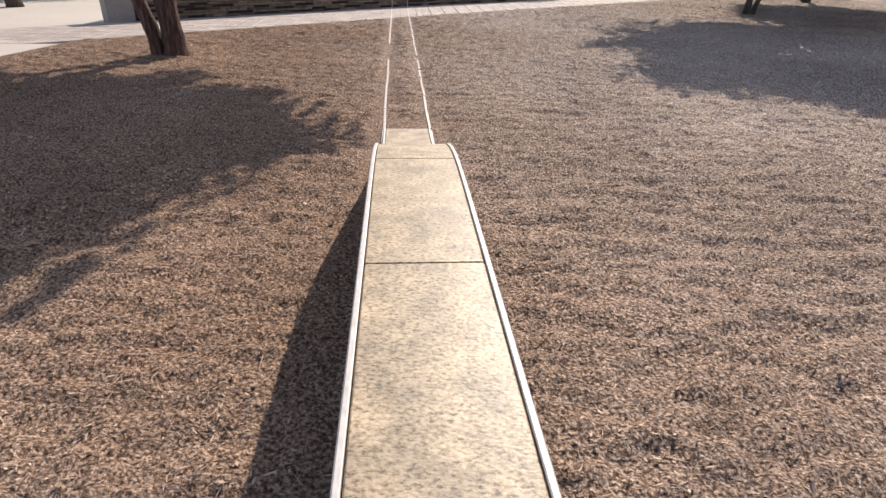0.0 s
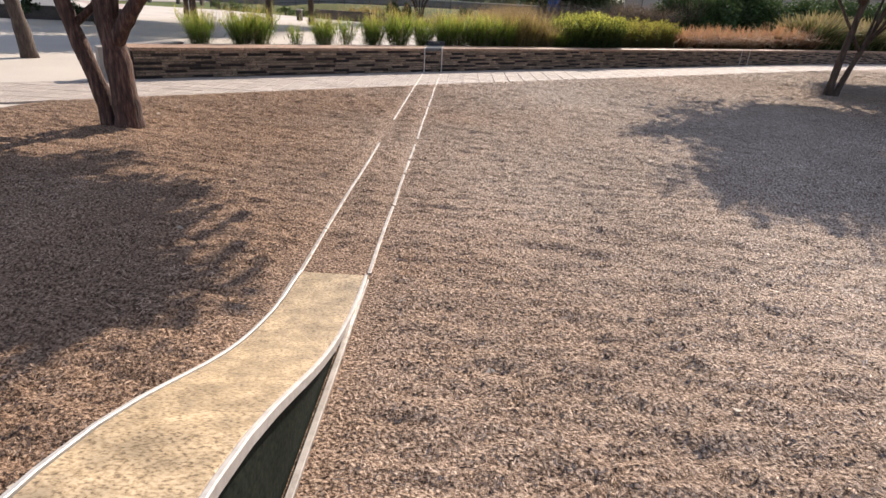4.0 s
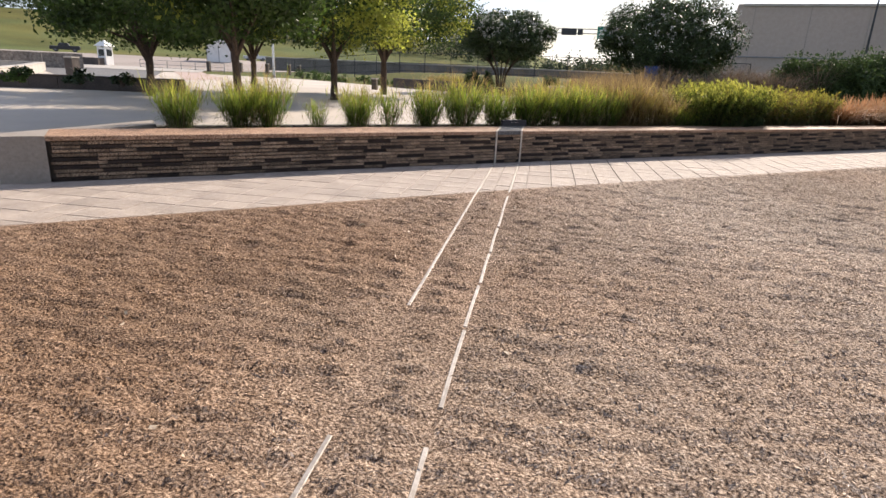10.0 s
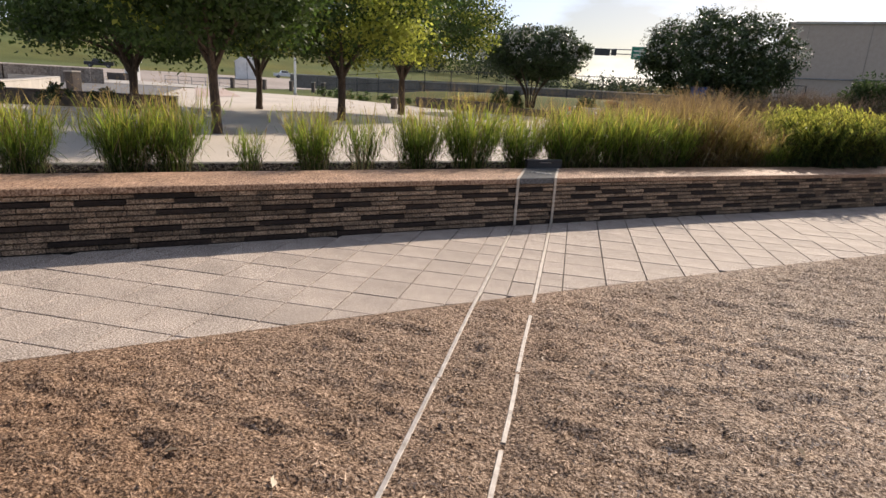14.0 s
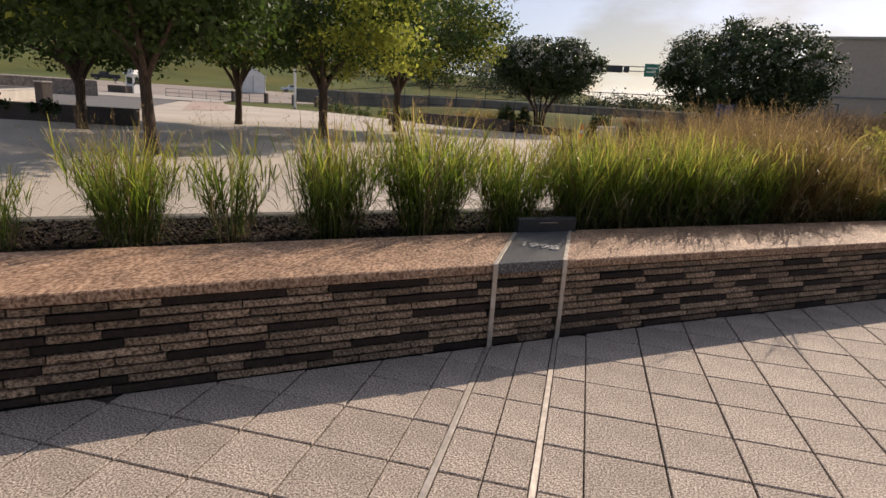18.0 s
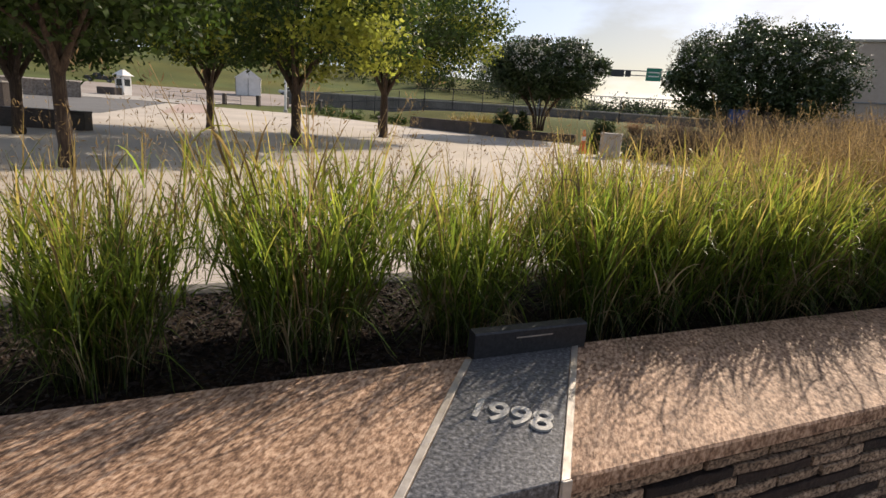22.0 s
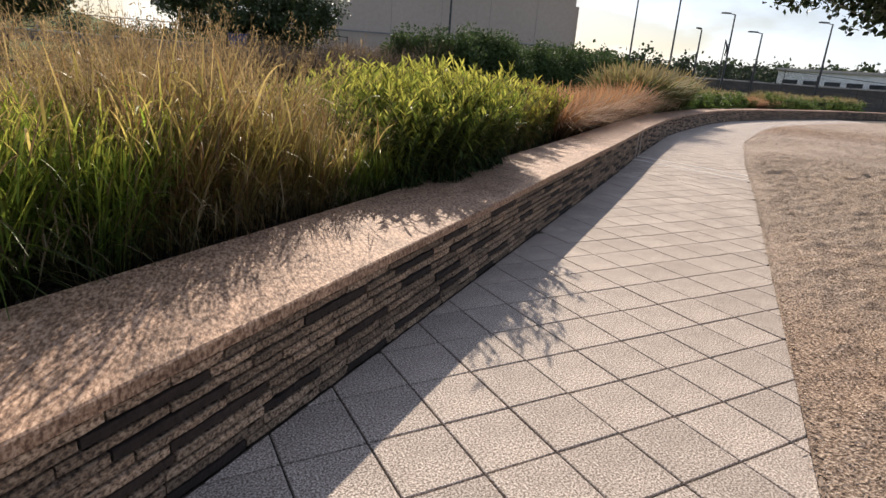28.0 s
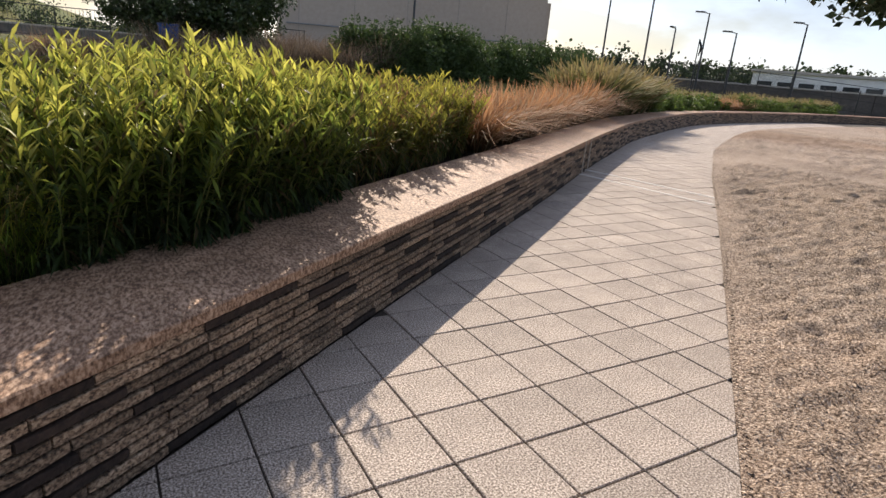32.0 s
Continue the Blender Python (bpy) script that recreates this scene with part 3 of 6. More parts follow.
def wedge(name, ring, z0, z1, material, parent=None, label=""):
    """A flat-topped block on a ring of places (along the wall, towards the lawn)."""
    bm = bmesh.new()
    lo, hi = ([bm.verts.new(on(s_, d_, z_)[0]) for s_, d_ in ring] for z_ in (z0, z1))
    bm.faces.new(lo)
    top = bm.faces.new(hi)
    for a_ in range(len(ring)):
        b_ = (a_ + 1) % len(ring)
        bm.faces.new((lo[a_], lo[b_], hi[b_], hi[a_]))
    bmesh.ops.recalc_face_normals(bm, faces=bm.faces)
    bmesh.ops.bevel(bm, geom=list(top.edges), offset=0.006, segments=2, affect="EDGES")
    return part(name, bm, material, parent, label)


wedge("end_block", [(-0.5, 0.01), (-0.002, 0.01), (-0.002, -0.81), (-0.5, -0.34)], -0.05, 0.552, M_BLOCK, wall, "pale grey cast concrete end block")
wedge("end_wing", [(0.0, -WALL_W - 0.003), (0.62, -WALL_W - 0.003), (1.3, -1.4), (1.3, -2.04)], -0.05, 0.552, M_BLOCK, wall, "pale concrete wing behind the wall's end")
tagged(wedge("bed_corner", [(0.63, -WALL_W + 0.02), (1.29, -WALL_W + 0.02), (1.29, -1.385)], 0.0, 0.455, M_MULCH), "dark bark mulch in the corner of the bed", "planting bed", kind="structure")
bed = part("planting_bed", band("planting_bed", 1.29, S_END, [(-WALL_W + 0.03, 0.0), (-WALL_W + 0.03, 0.46), (-WALL_W - 0.12, 0.43), (-WALL_W - 0.7, 0.46), (-WALL_W - BED_W, 0.42), (-WALL_W - BED_W, 0.0)]), M_MULCH)
tagged(bed, "dark bark mulch bed behind the wall", "planting bed", kind="structure")
curb = part("bed_curb", band("bed_curb", 1.31, S_END, [(-WALL_W - BED_W, -0.04), (-WALL_W - BED_W, 0.43), (-WALL_W - BED_W - 0.02, 0.445), (-WALL_W - BED_W - 0.13, 0.445), (-WALL_W - BED_W - 0.15, 0.43), (-WALL_W - BED_W - 0.15, -0.04)]), M_CURB)
tagged(curb, "weathered dark concrete curb behind the planting bed", "curb", kind="structure")

# ---- year strips ----
FOOT_L, FOOT_R = Vector((-1.555, 16.775, 0)), Vector((-1.17, 17.185, 0))
for f_ in (FOOT_L, FOOT_R):
    for _ in range(3):
        f_ += V_STRIP * (nearest(f_.x, f_.y)[1] / 0.766)


def ribbon(a, b, w, z0, z1, bm=None, bow=0.0):
    """A flat bar from a to b, w wide, with chamfered long edges."""
    bm = bm or bmesh.new()
    a, b = Vector(a), Vector(b)
    d = (b - a).normalized()
    n = Vector((d.y, -d.x, 0))
    rows = []
    for t in (0, 0.33, 0.67, 1):
        c = a.lerp(b, t) + n * bow * math.sin(math.pi * t)
        rows.append([bm.verts.new((c + n * o).to_2d().to_3d() + Vector((0, 0, z))) for o, z in ((-w / 2, z0), (-w / 2, z1 - 0.003), (-w / 2 + 0.003, z1), (w / 2 - 0.003, z1), (w / 2, z1 - 0.003), (w / 2, z0))])
    for p, q in zip(rows, rows[1:]):
        for j in range(5):
            bm.faces.new((p[j], q[j], q[j + 1], p[j + 1]))
    bm.faces.new(rows[0][::-1])
    bm.faces.new(rows[-1])
    bmesh.ops.recalc_face_normals(bm, faces=bm.faces)
    return bm


strip_l = thing("year_strip", "pale metal strip set in path and lawn with a gap", "ground strip", "year strips", at=(0, 0, 0))
strip_r = thing("year_strip", "pale metal strip in short lengths across path and lawn", "ground strip", "year strips", at=(0, 0, 0))
for st, u, foot, runs in (
        (strip_l, -0.208, FOOT_L, [(0.012, 2.75), (2.76, 4.1), (4.11, 5.6), (5.61, 6.86), (8.34, 9.9), (9.91, 11.2), (11.21, 12.0)]),
        (strip_r, 0.208, FOOT_R, [(0.012, 2.9), (3.02, 3.9), (3.93, 4.6), (4.66, 5.5), (5.55, 6.3), (6.36, 7.1), (7.15, 8.02), (8.33, 9.05), (9.12, 9.6), (9.66, 10.6), (10.62, 11.9)])):
    shift = (foot - strip_at(0, u)).dot(-V_STRIP)
    for a, b in runs:
        up_ = 0.004 if a < 2.7 else 0.012
        j = 0 if a < 2.7 else random.uniform(-0.008, 0.008)
        va = a + (shift if a < 0.1 else 0)
        part("strip_length", ribbon(strip_at(va, u), strip_at(b, u + j), 0.03 if a < 2.7 else 0.024, -0.05, up_, bow=0 if a < 2.7 else random.uniform(-0.006, 0.006)), M_METAL, st)

# the strips climb the wall and frame a dark granite marker on its cap
marker = thing("year_marker", "dark granite year marker set across the wall cap", "marker", at=(0, 0, 0))
t_ = on(6.6)[1]
n_ = Vector((t_.y, -t_.x, 0))


def on_cap(foot_u, back):
    """A place on the cap: foot_u across the strip, back as a share of the cap's depth."""
    p = FOOT_L.lerp(FOOT_R, (foot_u + 0.208) / 0.416)
    return p + n_ * 0.012 + V_STRIP * (back * 1.055)


def slab_bm(corners, z0, z1, bevel=0.003):
    bm = bmesh.new()
    lo = [bm.verts.new((c.x, c.y, z0)) for c in corners]
    hi = [bm.verts.new((c.x, c.y, z1)) for c in corners]
    bm.faces.new(lo[::-1])
    bm.faces.new(hi)
    k = len(corners)
    for i in range(k):
        bm.faces.new((lo[i], lo[(i + 1) % k], hi[(i + 1) % k], hi[i]))
    bmesh.ops.recalc_face_normals(bm, faces=bm.faces)
    if bevel:
        bmesh.ops.bevel(bm, geom=list(bm.edges), offset=bevel, segments=1, affect="EDGES")
    return bm


part("slab", slab_bm([on_cap(-0.19, -0.006), on_cap(0.19, -0.006), on_cap(0.19, 0.97), on_cap(-0.19, 0.97)], 0.488, 0.556), M_DARKGRANITE, marker)
for u in (-0.205, 0.205):
    w = 0.013
    part("edge_strip", slab_bm([on_cap(u - w, -0.012), on_cap(u + w, -0.012), on_cap(u + w, 0.93), on_cap(u - w, 0.93)], 0.5, 0.559, 0.002), M_METAL, marker, "pale metal edge strip")
    f0, f1 = on_cap(u - w, -0.004), on_cap(u + w, -0.004)
    part("edge_strip", slab_bm([f0, f1, f1 + n_ * 0.012, f0 + n_ * 0.012], 0.0, 0.557, 0.002), M_METAL, marker, "pale metal edge strip")
bm = bmesh.new()
b0, b1 = on_cap(-0.215, 0.985), on_cap(0.215, 0.985)
prof = [(0.0, 0.40), (0.0, 0.655), (-0.006, 0.662), (-0.05, 0.668), (-0.058, 0.66), (-0.058, 0.40)]
ends = []
for c in (b0, b1):
    ends.append([bm.verts.new(c + n_ * (o + 0.05) + Vector((0, 0, z))) for o, z in prof])
k = len(prof)
for i in range(k):
    bm.faces.new((ends[0][i], ends[0][(i + 1) % k], ends[1][(i + 1) % k], ends[1][i]))
bm.faces.new(ends[0][::-1])
bm.faces.new(ends[1])
bmesh.ops.recalc_face_normals(bm, faces=bm.faces)
lip = part("lip", bm, M_DARKSTEEL, marker, "raised dark steel lip at the back")
m0, m1 = on_cap(-0.08, 0.985).lerp(on_cap(0.08, 0.985), 0.1), on_cap(0.075, 0.985)
part("slot", slab_bm([m0 + n_ * 0.0495, m1 + n_ * 0.0495, m1 + n_ * 0.052, m0 + n_ * 0.052], 0.626, 0.631, 0), M_METAL, lip, "thin bright slot line")
for digit, off in zip("1998", (-0.106, -0.038, 0.036, 0.108)):
    txt = bpy.data.curves.new("numeral", "FONT")
    txt.body, txt.size, txt.extrude, txt.offset, txt.align_x = digit, 0.145, 0.004, 0.0025, "CENTER"
    txt_ob = new("numeral", txt)
    txt_me = bpy.data.meshes.new_from_object(txt_ob.evaluated_get(bpy.context.evaluated_depsgraph_get()))
    bpy.data.objects.remove(txt_ob)
    txt_me.materials.clear()
    num = part("numeral", txt_me, M_NUMERAL, marker, "raised pale metal numeral " + digit)
    num.matrix_basis = pose(-1.376, 17.337, 0.561, 0, 0, 3.5) @ Matrix.Translation((off, 0, 0)) @ Matrix.Diagonal((1.05, 1.2, 1, 1))

# a second pair of strips farther along the wall
for x0, y0, x1, y1, s_ in ((9.06, 26.5, 9.72, 24.05, 21.0), (9.5, 26.85, 10.2, 24.45, 21.55)):
    st = thing("year_strip", "pale metal strip across the path and up the wall", "ground strip", "year strips", at=(0, 0, 0))
    part("strip_length", ribbon((x0, y0, 0), (x1, y1, 0), 0.045, -0.05, 0.006), M_STRIPPALE, st)
    s_ = nearest(x0, y0)[0]
    p, t = on(s_)
    nn, tt = Vector((t.y, -t.x, 0)), Vector((t.x, t.y, 0))
    part("riser", slab_bm([p + tt * 0.015 + nn * 0.004, p - tt * 0.015 + nn * 0.004, p - tt * 0.015 + nn * 0.02, p + tt * 0.015 + nn * 0.02], 0, 0.55, 0.002), M_METAL, st)

# ---- bench strip in the lawn ----
bench = thing("bench", "low golden granite bench that curves down into the lawn", "bench", at=strip_at(14.3))
inv = Matrix.Translation(-strip_at(14.3))


BENCH_H = 0.59


def bench_z(v):
    """The bench's top v metres from the wall."""
    return float(np.interp(v, [11.95, 12.3, 12.5, 12.7, 12.9, 13.1, 13.3, 13.5, 13.7, 13.9, 14.1, 14.3, 14.5, 14.8, 15.3], [0.02, 0.03, 0.05, 0.085, 0.13, 0.19, 0.262, 0.342, 0.42, 0.487, 0.535, 0.564, 0.579, BENCH_H - 0.003, BENCH_H]))


def bench_band(v0, v1, ring, step=0.07):
    """Sweep along the bench; ring: (u, height under or over the top)."""
    bm = bmesh.new()
    n = max(1, round(abs(v1 - v0) / step))
    rows = []
    for k in range(n + 1):
        v = v0 + (v1 - v0) * k / n
        rows.append([bm.verts.new(inv @ strip_at(v, u, max(bench_z(v) + z, -0.06) if z > -9 else -0.06)) for u, z in ring])
    m = len(ring)
    for a, b in zip(rows, rows[1:]):
        for j in range(m):
            bm.faces.new((a[j], a[(j + 1) % m], b[(j + 1) % m], b[j]))
    bm.faces.new(rows[0])
    bm.faces.new(rows[-1][::-1])
    bmesh.ops.recalc_face_normals(bm, faces=bm.faces)
    return bm


cuts = [11.95, 14.40, 15.46, 16.46, 17.42, 18.48, 19.55]
for a, b in zip(cuts, cuts[1:]):
    part("top_slab", bench_band(a + 0.005, b - 0.005, [(-0.187, -0.05), (-0.187, -0.004), (-0.183, 0), (0.183, 0), (0.187, -0.004), (0.187, -0.05)]), M_YGRANITE, bench)
for sgn in (-1, 1):
    part("edge_rail", bench_band(11.95, 19.55, [(sgn * 0.190, -0.036), (sgn * 0.190, 0.003), (sgn * 0.193, 0.005), (sgn * 0.204, 0.005), (sgn * 0.208, 0.001), (sgn * 0.208, -0.036)]), M_RAIL, bench, "pale weathered metal edge rail")
    part("ground_rail", ribbon(inv @ strip_at(12.0, sgn * 0.208), inv @ strip_at(19.6, sgn * 0.208), 0.028, -0.05, 0.02), M_METAL, bench, "thin pale metal rail at the foot")
part("base", bench_band(12.45, 19.5, [(-0.18, -10), (-0.18, -0.045), (0.18, -0.045), (0.18, -10)]), M_POLISHED, bench, "dark polished stone base")

# ---- planting: grass clumps ----
rng = np.random.default_rng(5)


def culm_arrays(rg, culms, h, base_r, leaf, width, lean, per=8, seg=5):
    """Upright culms with long leaves that leave them at every height and arch over."""
    a = rg.uniform(0, 2 * np.pi, culms)
    r = base_r * np.sqrt(rg.uniform(0, 1, culms))
    H = h * rg.uniform(0.52, 1.08, culms)
    ln = np.abs(rg.normal(lean, lean * 0.6, culms)) * (0.4 + 0.6 * r / base_r)
    k = np.repeat(np.arange(culms), per)
    n = culms * per
    t0 = rg.uniform(0.0, 0.88, n) ** 0.62
    az = a[k] + rg.normal(0, 1.6, n)
    out = np.stack([np.cos(a), np.sin(a)], 1)
    foot = np.zeros((n, 3))
    foot[:, :2] = out[k] * (r[k] + ln[k] * H[k] * t0 ** 1.5)[:, None]
    foot[:, 2] = H[k] * t0 * 0.8
    L = leaf * rg.uniform(0.55, 1.3, n) * (1.15 - 0.5 * t0)
    up0 = rg.uniform(0.75, 1.0, n)
    bend = np.abs(rg.normal(0.3, 0.3, n)) + 0.9 * np.clip(0.5 - t0, 0, 1) * rg.uniform(0.2, 2.4, n)
    tau = np.linspace(0, 1, seg + 1)
    d = np.stack([np.cos(az), np.sin(az), np.zeros(n)], 1)
    run = L[:, None] * (0.30 * tau + 0.45 * np.minimum(bend, 1.2)[:, None] * tau ** 2)
    rise = L[:, None] * (up0[:, None] * tau - bend[:, None] * tau ** 2.4)
    c = foot[:, None] + d[:, None] * run[..., None]
    c[..., 2] = np.maximum(c[..., 2] + rise, 0.01)
    tw = az + np.pi / 2 + rg.normal(0, 0.5, n)
    side = np.stack([np.cos(tw), np.sin(tw), rg.normal(0, 0.3, n)], 1)
    w = width * rg.uniform(0.6, 1.2, n)[:, None] * np.minimum(1.0, np.minimum(0.55 + 3 * tau, (1.03 - tau) ** 0.65 * 1.3))[None] * 0.5
    V = np.stack([c - side[:, None] * w[..., None], c + side[:, None] * w[..., None]], 2).reshape(-1, 3)
    i = np.arange(n)[:, None] * (seg + 1) * 2 + np.arange(seg)[None] * 2
    leaves = (V, np.stack([i, i + 1, i + 3, i + 2], -1).reshape(-1, 4))
    ts = np.linspace(0, 1, 4)
    cc = np.zeros((culms, 4, 3))
    cc[..., :2] = out[:, None] * (r[:, None] + ln[:, None] * H[:, None] * ts ** 1.5)[..., None]
    cc[..., 2] = H[:, None] * ts * 0.92
    sd = np.stack([-out[:, 1], out[:, 0], np.zeros(culms)], 1)
    ws = np.array([0.0028, 0.0026, 0.0022, 0.001])[None, :, None]
    V = np.stack([cc - sd[:, None] * ws, cc + sd[:, None] * ws], 2).reshape(-1, 3)
    i = np.arange(culms)[:, None] * 8 + np.arange(3)[None] * 2
    return join_arrays([leaves, (V, np.stack([i, i + 1, i + 3, i + 2], -1).reshape(-1, 4))])


def grass_kind(culms, h, lean, leaf, width, base_r, plumes, mat_b, mat_p, dry=48):
    blades = quick_mesh("foliage", *culm_arrays(rng, culms, h, base_r, leaf, width, lean), mat_b)
    dryb = quick_mesh("dry_foliage", *culm_arrays(rng, dry, h * 0.5, base_r * 1.2, leaf * 0.8, width * 0.8, lean * 1.6, 4), M_STRAW)
    seed = None
    if plumes:
        V, F = blade_arrays(rng, plumes, h * 1.22, lean * 0.8, 0.12, 0.003, base_r, seg=5, taper=0.2, hvar=0.22)
        tips = V.reshape(plumes, 6, 2, 3).mean(2)
        cs, al = [], []
        for k in range(plumes):
            m = 24
            t = rng.uniform(3.4, 5, m)
            i0 = np.clip(t.astype(int), 0, 4)
            c = tips[k][i0] + (tips[k][i0 + 1] - tips[k][i0]) * (t - i0)[:, None]
            o = rng.normal(0, 0.03, (m, 3))
            cs.append(c + o * ((5.4 - t) / 2)[:, None])
            al.append(o + np.array([0, 0, 0.04]))
        seed = quick_mesh("seed_plume", *join_arrays([(V, F), leaf_arrays(rng, np.concatenate(cs), 0.022, np.concatenate(al), slim=0.22)]), mat_p)
    return blades, dryb, seed


def put_grass(kind, p, scale, label, group):
    at = Matrix.LocRotScale(p, Euler((0, 0, random.uniform(0, 6.28))), (scale * random.uniform(0.92, 1.08), scale * random.uniform(0.92, 1.08), scale))
    g_ = thing("ornamental_grass", label, "grass", group, at=at)
    part("foliage", kind[0], None, g_)
    part("dry_foliage", kind[1], None, g_, "dry straw-coloured blades at the foot")
    if kind[2]:
        part("seed_plume", kind[2], None, g_, "fine russet seed heads")


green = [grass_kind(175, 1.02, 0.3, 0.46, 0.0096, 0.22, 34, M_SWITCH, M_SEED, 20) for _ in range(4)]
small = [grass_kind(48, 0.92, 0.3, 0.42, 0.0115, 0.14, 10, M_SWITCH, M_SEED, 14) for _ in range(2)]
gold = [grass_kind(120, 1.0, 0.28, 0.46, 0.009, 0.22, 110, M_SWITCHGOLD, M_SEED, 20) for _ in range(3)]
D0 = -WALL_W - 0.44
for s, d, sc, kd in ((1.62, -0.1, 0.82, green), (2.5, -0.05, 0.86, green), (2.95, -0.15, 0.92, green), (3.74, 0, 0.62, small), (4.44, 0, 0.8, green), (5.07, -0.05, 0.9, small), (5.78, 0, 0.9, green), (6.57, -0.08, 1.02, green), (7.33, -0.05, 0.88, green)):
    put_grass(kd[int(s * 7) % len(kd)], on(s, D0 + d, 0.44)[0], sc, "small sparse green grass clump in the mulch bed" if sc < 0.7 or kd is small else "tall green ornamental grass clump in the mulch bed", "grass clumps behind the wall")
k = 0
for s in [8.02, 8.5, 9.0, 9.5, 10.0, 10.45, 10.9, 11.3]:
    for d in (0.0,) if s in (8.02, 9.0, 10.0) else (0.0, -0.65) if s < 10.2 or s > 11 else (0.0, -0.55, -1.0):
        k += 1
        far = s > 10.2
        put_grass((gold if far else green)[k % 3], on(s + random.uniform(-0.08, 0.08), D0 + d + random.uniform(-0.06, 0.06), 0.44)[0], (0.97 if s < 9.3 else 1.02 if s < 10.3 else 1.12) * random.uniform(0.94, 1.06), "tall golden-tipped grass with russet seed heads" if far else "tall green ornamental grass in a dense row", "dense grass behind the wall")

# low grass between the dense row and the reeds
for s, d, sc in ((11.65, 0.12, 0.76), (11.9, -0.3, 0.7), (11.98, 0.2, 0.62), (12.3, -0.2, 0.64), (12.35, 0.22, 0.52)):
    put_grass((gold if s < 11.7 else green)[int(s * 9) % 3], on(s, D0 + d, 0.44)[0], sc, "low green grass clump beside the reeds", "grass clumps behind the wall")

# ---- planting: broad-leaved reeds ----
def reed_kind(stems, h, r, leaf, material, m=46):
    cs, al, st = [], [], []
    for k in range(stems):
        a, q = rng.uniform(0, 2 * np.pi), r * math.sqrt(rng.uniform(0, 1))
        b = np.array([q * math.cos(a), q * math.sin(a), 0])
        H = h * rng.uniform(0.74, 1.03) * (1.06 - 0.3 * (q / r) ** 2)
        lean = np.array([math.cos(a), math.sin(a), 0]) * rng.uniform(0.05, 0.55) * H
        st.append([tuple(b + lean * t * t + np.array([0, 0, H * t])) for t in (0, 0.35, 0.7, 1)])
        t = np.sort(rng.uniform(0.2, 1.0, m))
        c = b + lean * (t ** 2)[:, None] + np.array([0, 0, H]) * t[:, None]
        ang = a + np.arange(m) * 2.6 + rng.normal(0, 0.4, m)
        upw = np.where(t > 0.68, 1.7, np.where(t > 0.42, 0.6, -0.9)) + rng.normal(0, 0.6, m)
        cs.append(c)
        al.append(np.stack([np.cos(ang), np.sin(ang), upw], 1))
    c, d = np.concatenate(cs), np.concatenate(al)
    d /= np.linalg.norm(d, axis=1, keepdims=True)
    n = len(c)
    L = leaf * rng.uniform(0.6, 1.2, n)
    s = np.cross(d, np.array([0, 0, 1.0]) + rng.normal(0, 0.25, (n, 3)))
    s /= np.linalg.norm(s, axis=1, keepdims=True) + 1e-6
    u = np.cross(s, d)
    t = np.array([0, 0.42, 1.0])
    w = np.array([0.3, 1.0, 0.03])
    sag = -0.22 * t ** 2
    mid = c[:, None] + d[:, None] * (L[:, None] * t)[..., None]
    mid[..., 2] += L[:, None] * sag
    hw = (L * 0.085)[:, None] * w
    lf = mid - s[:, None] * hw[..., None] + u[:, None] * (hw * 0.5)[..., None]
    rt = mid + s[:, None] * hw[..., None] + u[:, None] * (hw * 0.5)[..., None]
    V = np.stack([lf, mid, rt], 2).reshape(-1, 3)
    i = np.arange(n)[:, None] * 9 + np.arange(2)[None] * 3
    F = np.concatenate([np.stack([i, i + 1, i + 4, i + 3], -1).reshape(-1, 4), np.stack([i + 1, i + 2, i + 5, i + 4], -1).reshape(-1, 4)])
    bm = bmesh.new()
    for p in st:
        tube(p, [0.0042, 0.0036, 0.003, 0.0015], 4, bm, False)
    sm = bpy.data.meshes.new("stems")
    bm.to_mesh(sm)
    bm.free()
    sm.materials.append(M_STEM)
    return quick_mesh("leaves", V, F, material), sm


def put_reed(kind, p, scale, label, group):
    r_ = thing("reed_plant", label, "plant", group, at=Matrix.LocRotScale(p, Euler((0, 0, random.uniform(0, 6.28))), (scale,) * 3))
    part("foliage", kind[0], None, r_)
    part("stalk", kind[1], None, r_)


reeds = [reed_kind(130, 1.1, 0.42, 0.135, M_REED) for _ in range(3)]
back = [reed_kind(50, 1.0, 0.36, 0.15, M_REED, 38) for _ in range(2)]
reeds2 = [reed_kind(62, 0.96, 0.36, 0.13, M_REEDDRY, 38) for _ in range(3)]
k = 0
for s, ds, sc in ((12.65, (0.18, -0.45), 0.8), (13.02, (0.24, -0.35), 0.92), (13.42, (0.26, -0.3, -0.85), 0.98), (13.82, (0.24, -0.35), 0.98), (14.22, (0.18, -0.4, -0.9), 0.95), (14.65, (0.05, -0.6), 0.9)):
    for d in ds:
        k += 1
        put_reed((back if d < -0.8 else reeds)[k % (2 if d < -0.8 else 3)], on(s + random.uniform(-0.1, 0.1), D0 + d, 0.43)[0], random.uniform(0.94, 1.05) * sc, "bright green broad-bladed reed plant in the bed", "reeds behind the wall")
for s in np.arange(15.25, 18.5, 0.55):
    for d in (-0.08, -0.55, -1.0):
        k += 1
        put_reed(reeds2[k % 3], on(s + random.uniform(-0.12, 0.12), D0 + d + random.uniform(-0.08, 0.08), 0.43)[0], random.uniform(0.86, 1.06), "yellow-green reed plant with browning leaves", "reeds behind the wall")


# ---- planting: fine russet mounds, then low grasses ----
def mound_kind(n, h, material, w=0.006, lean=0.27, droop=0.3):
    return quick_mesh("blades", *blade_arrays(rng, n, h, lean, droop, w, 0.17, seg=4, taper=0.3, hvar=0.45), material)


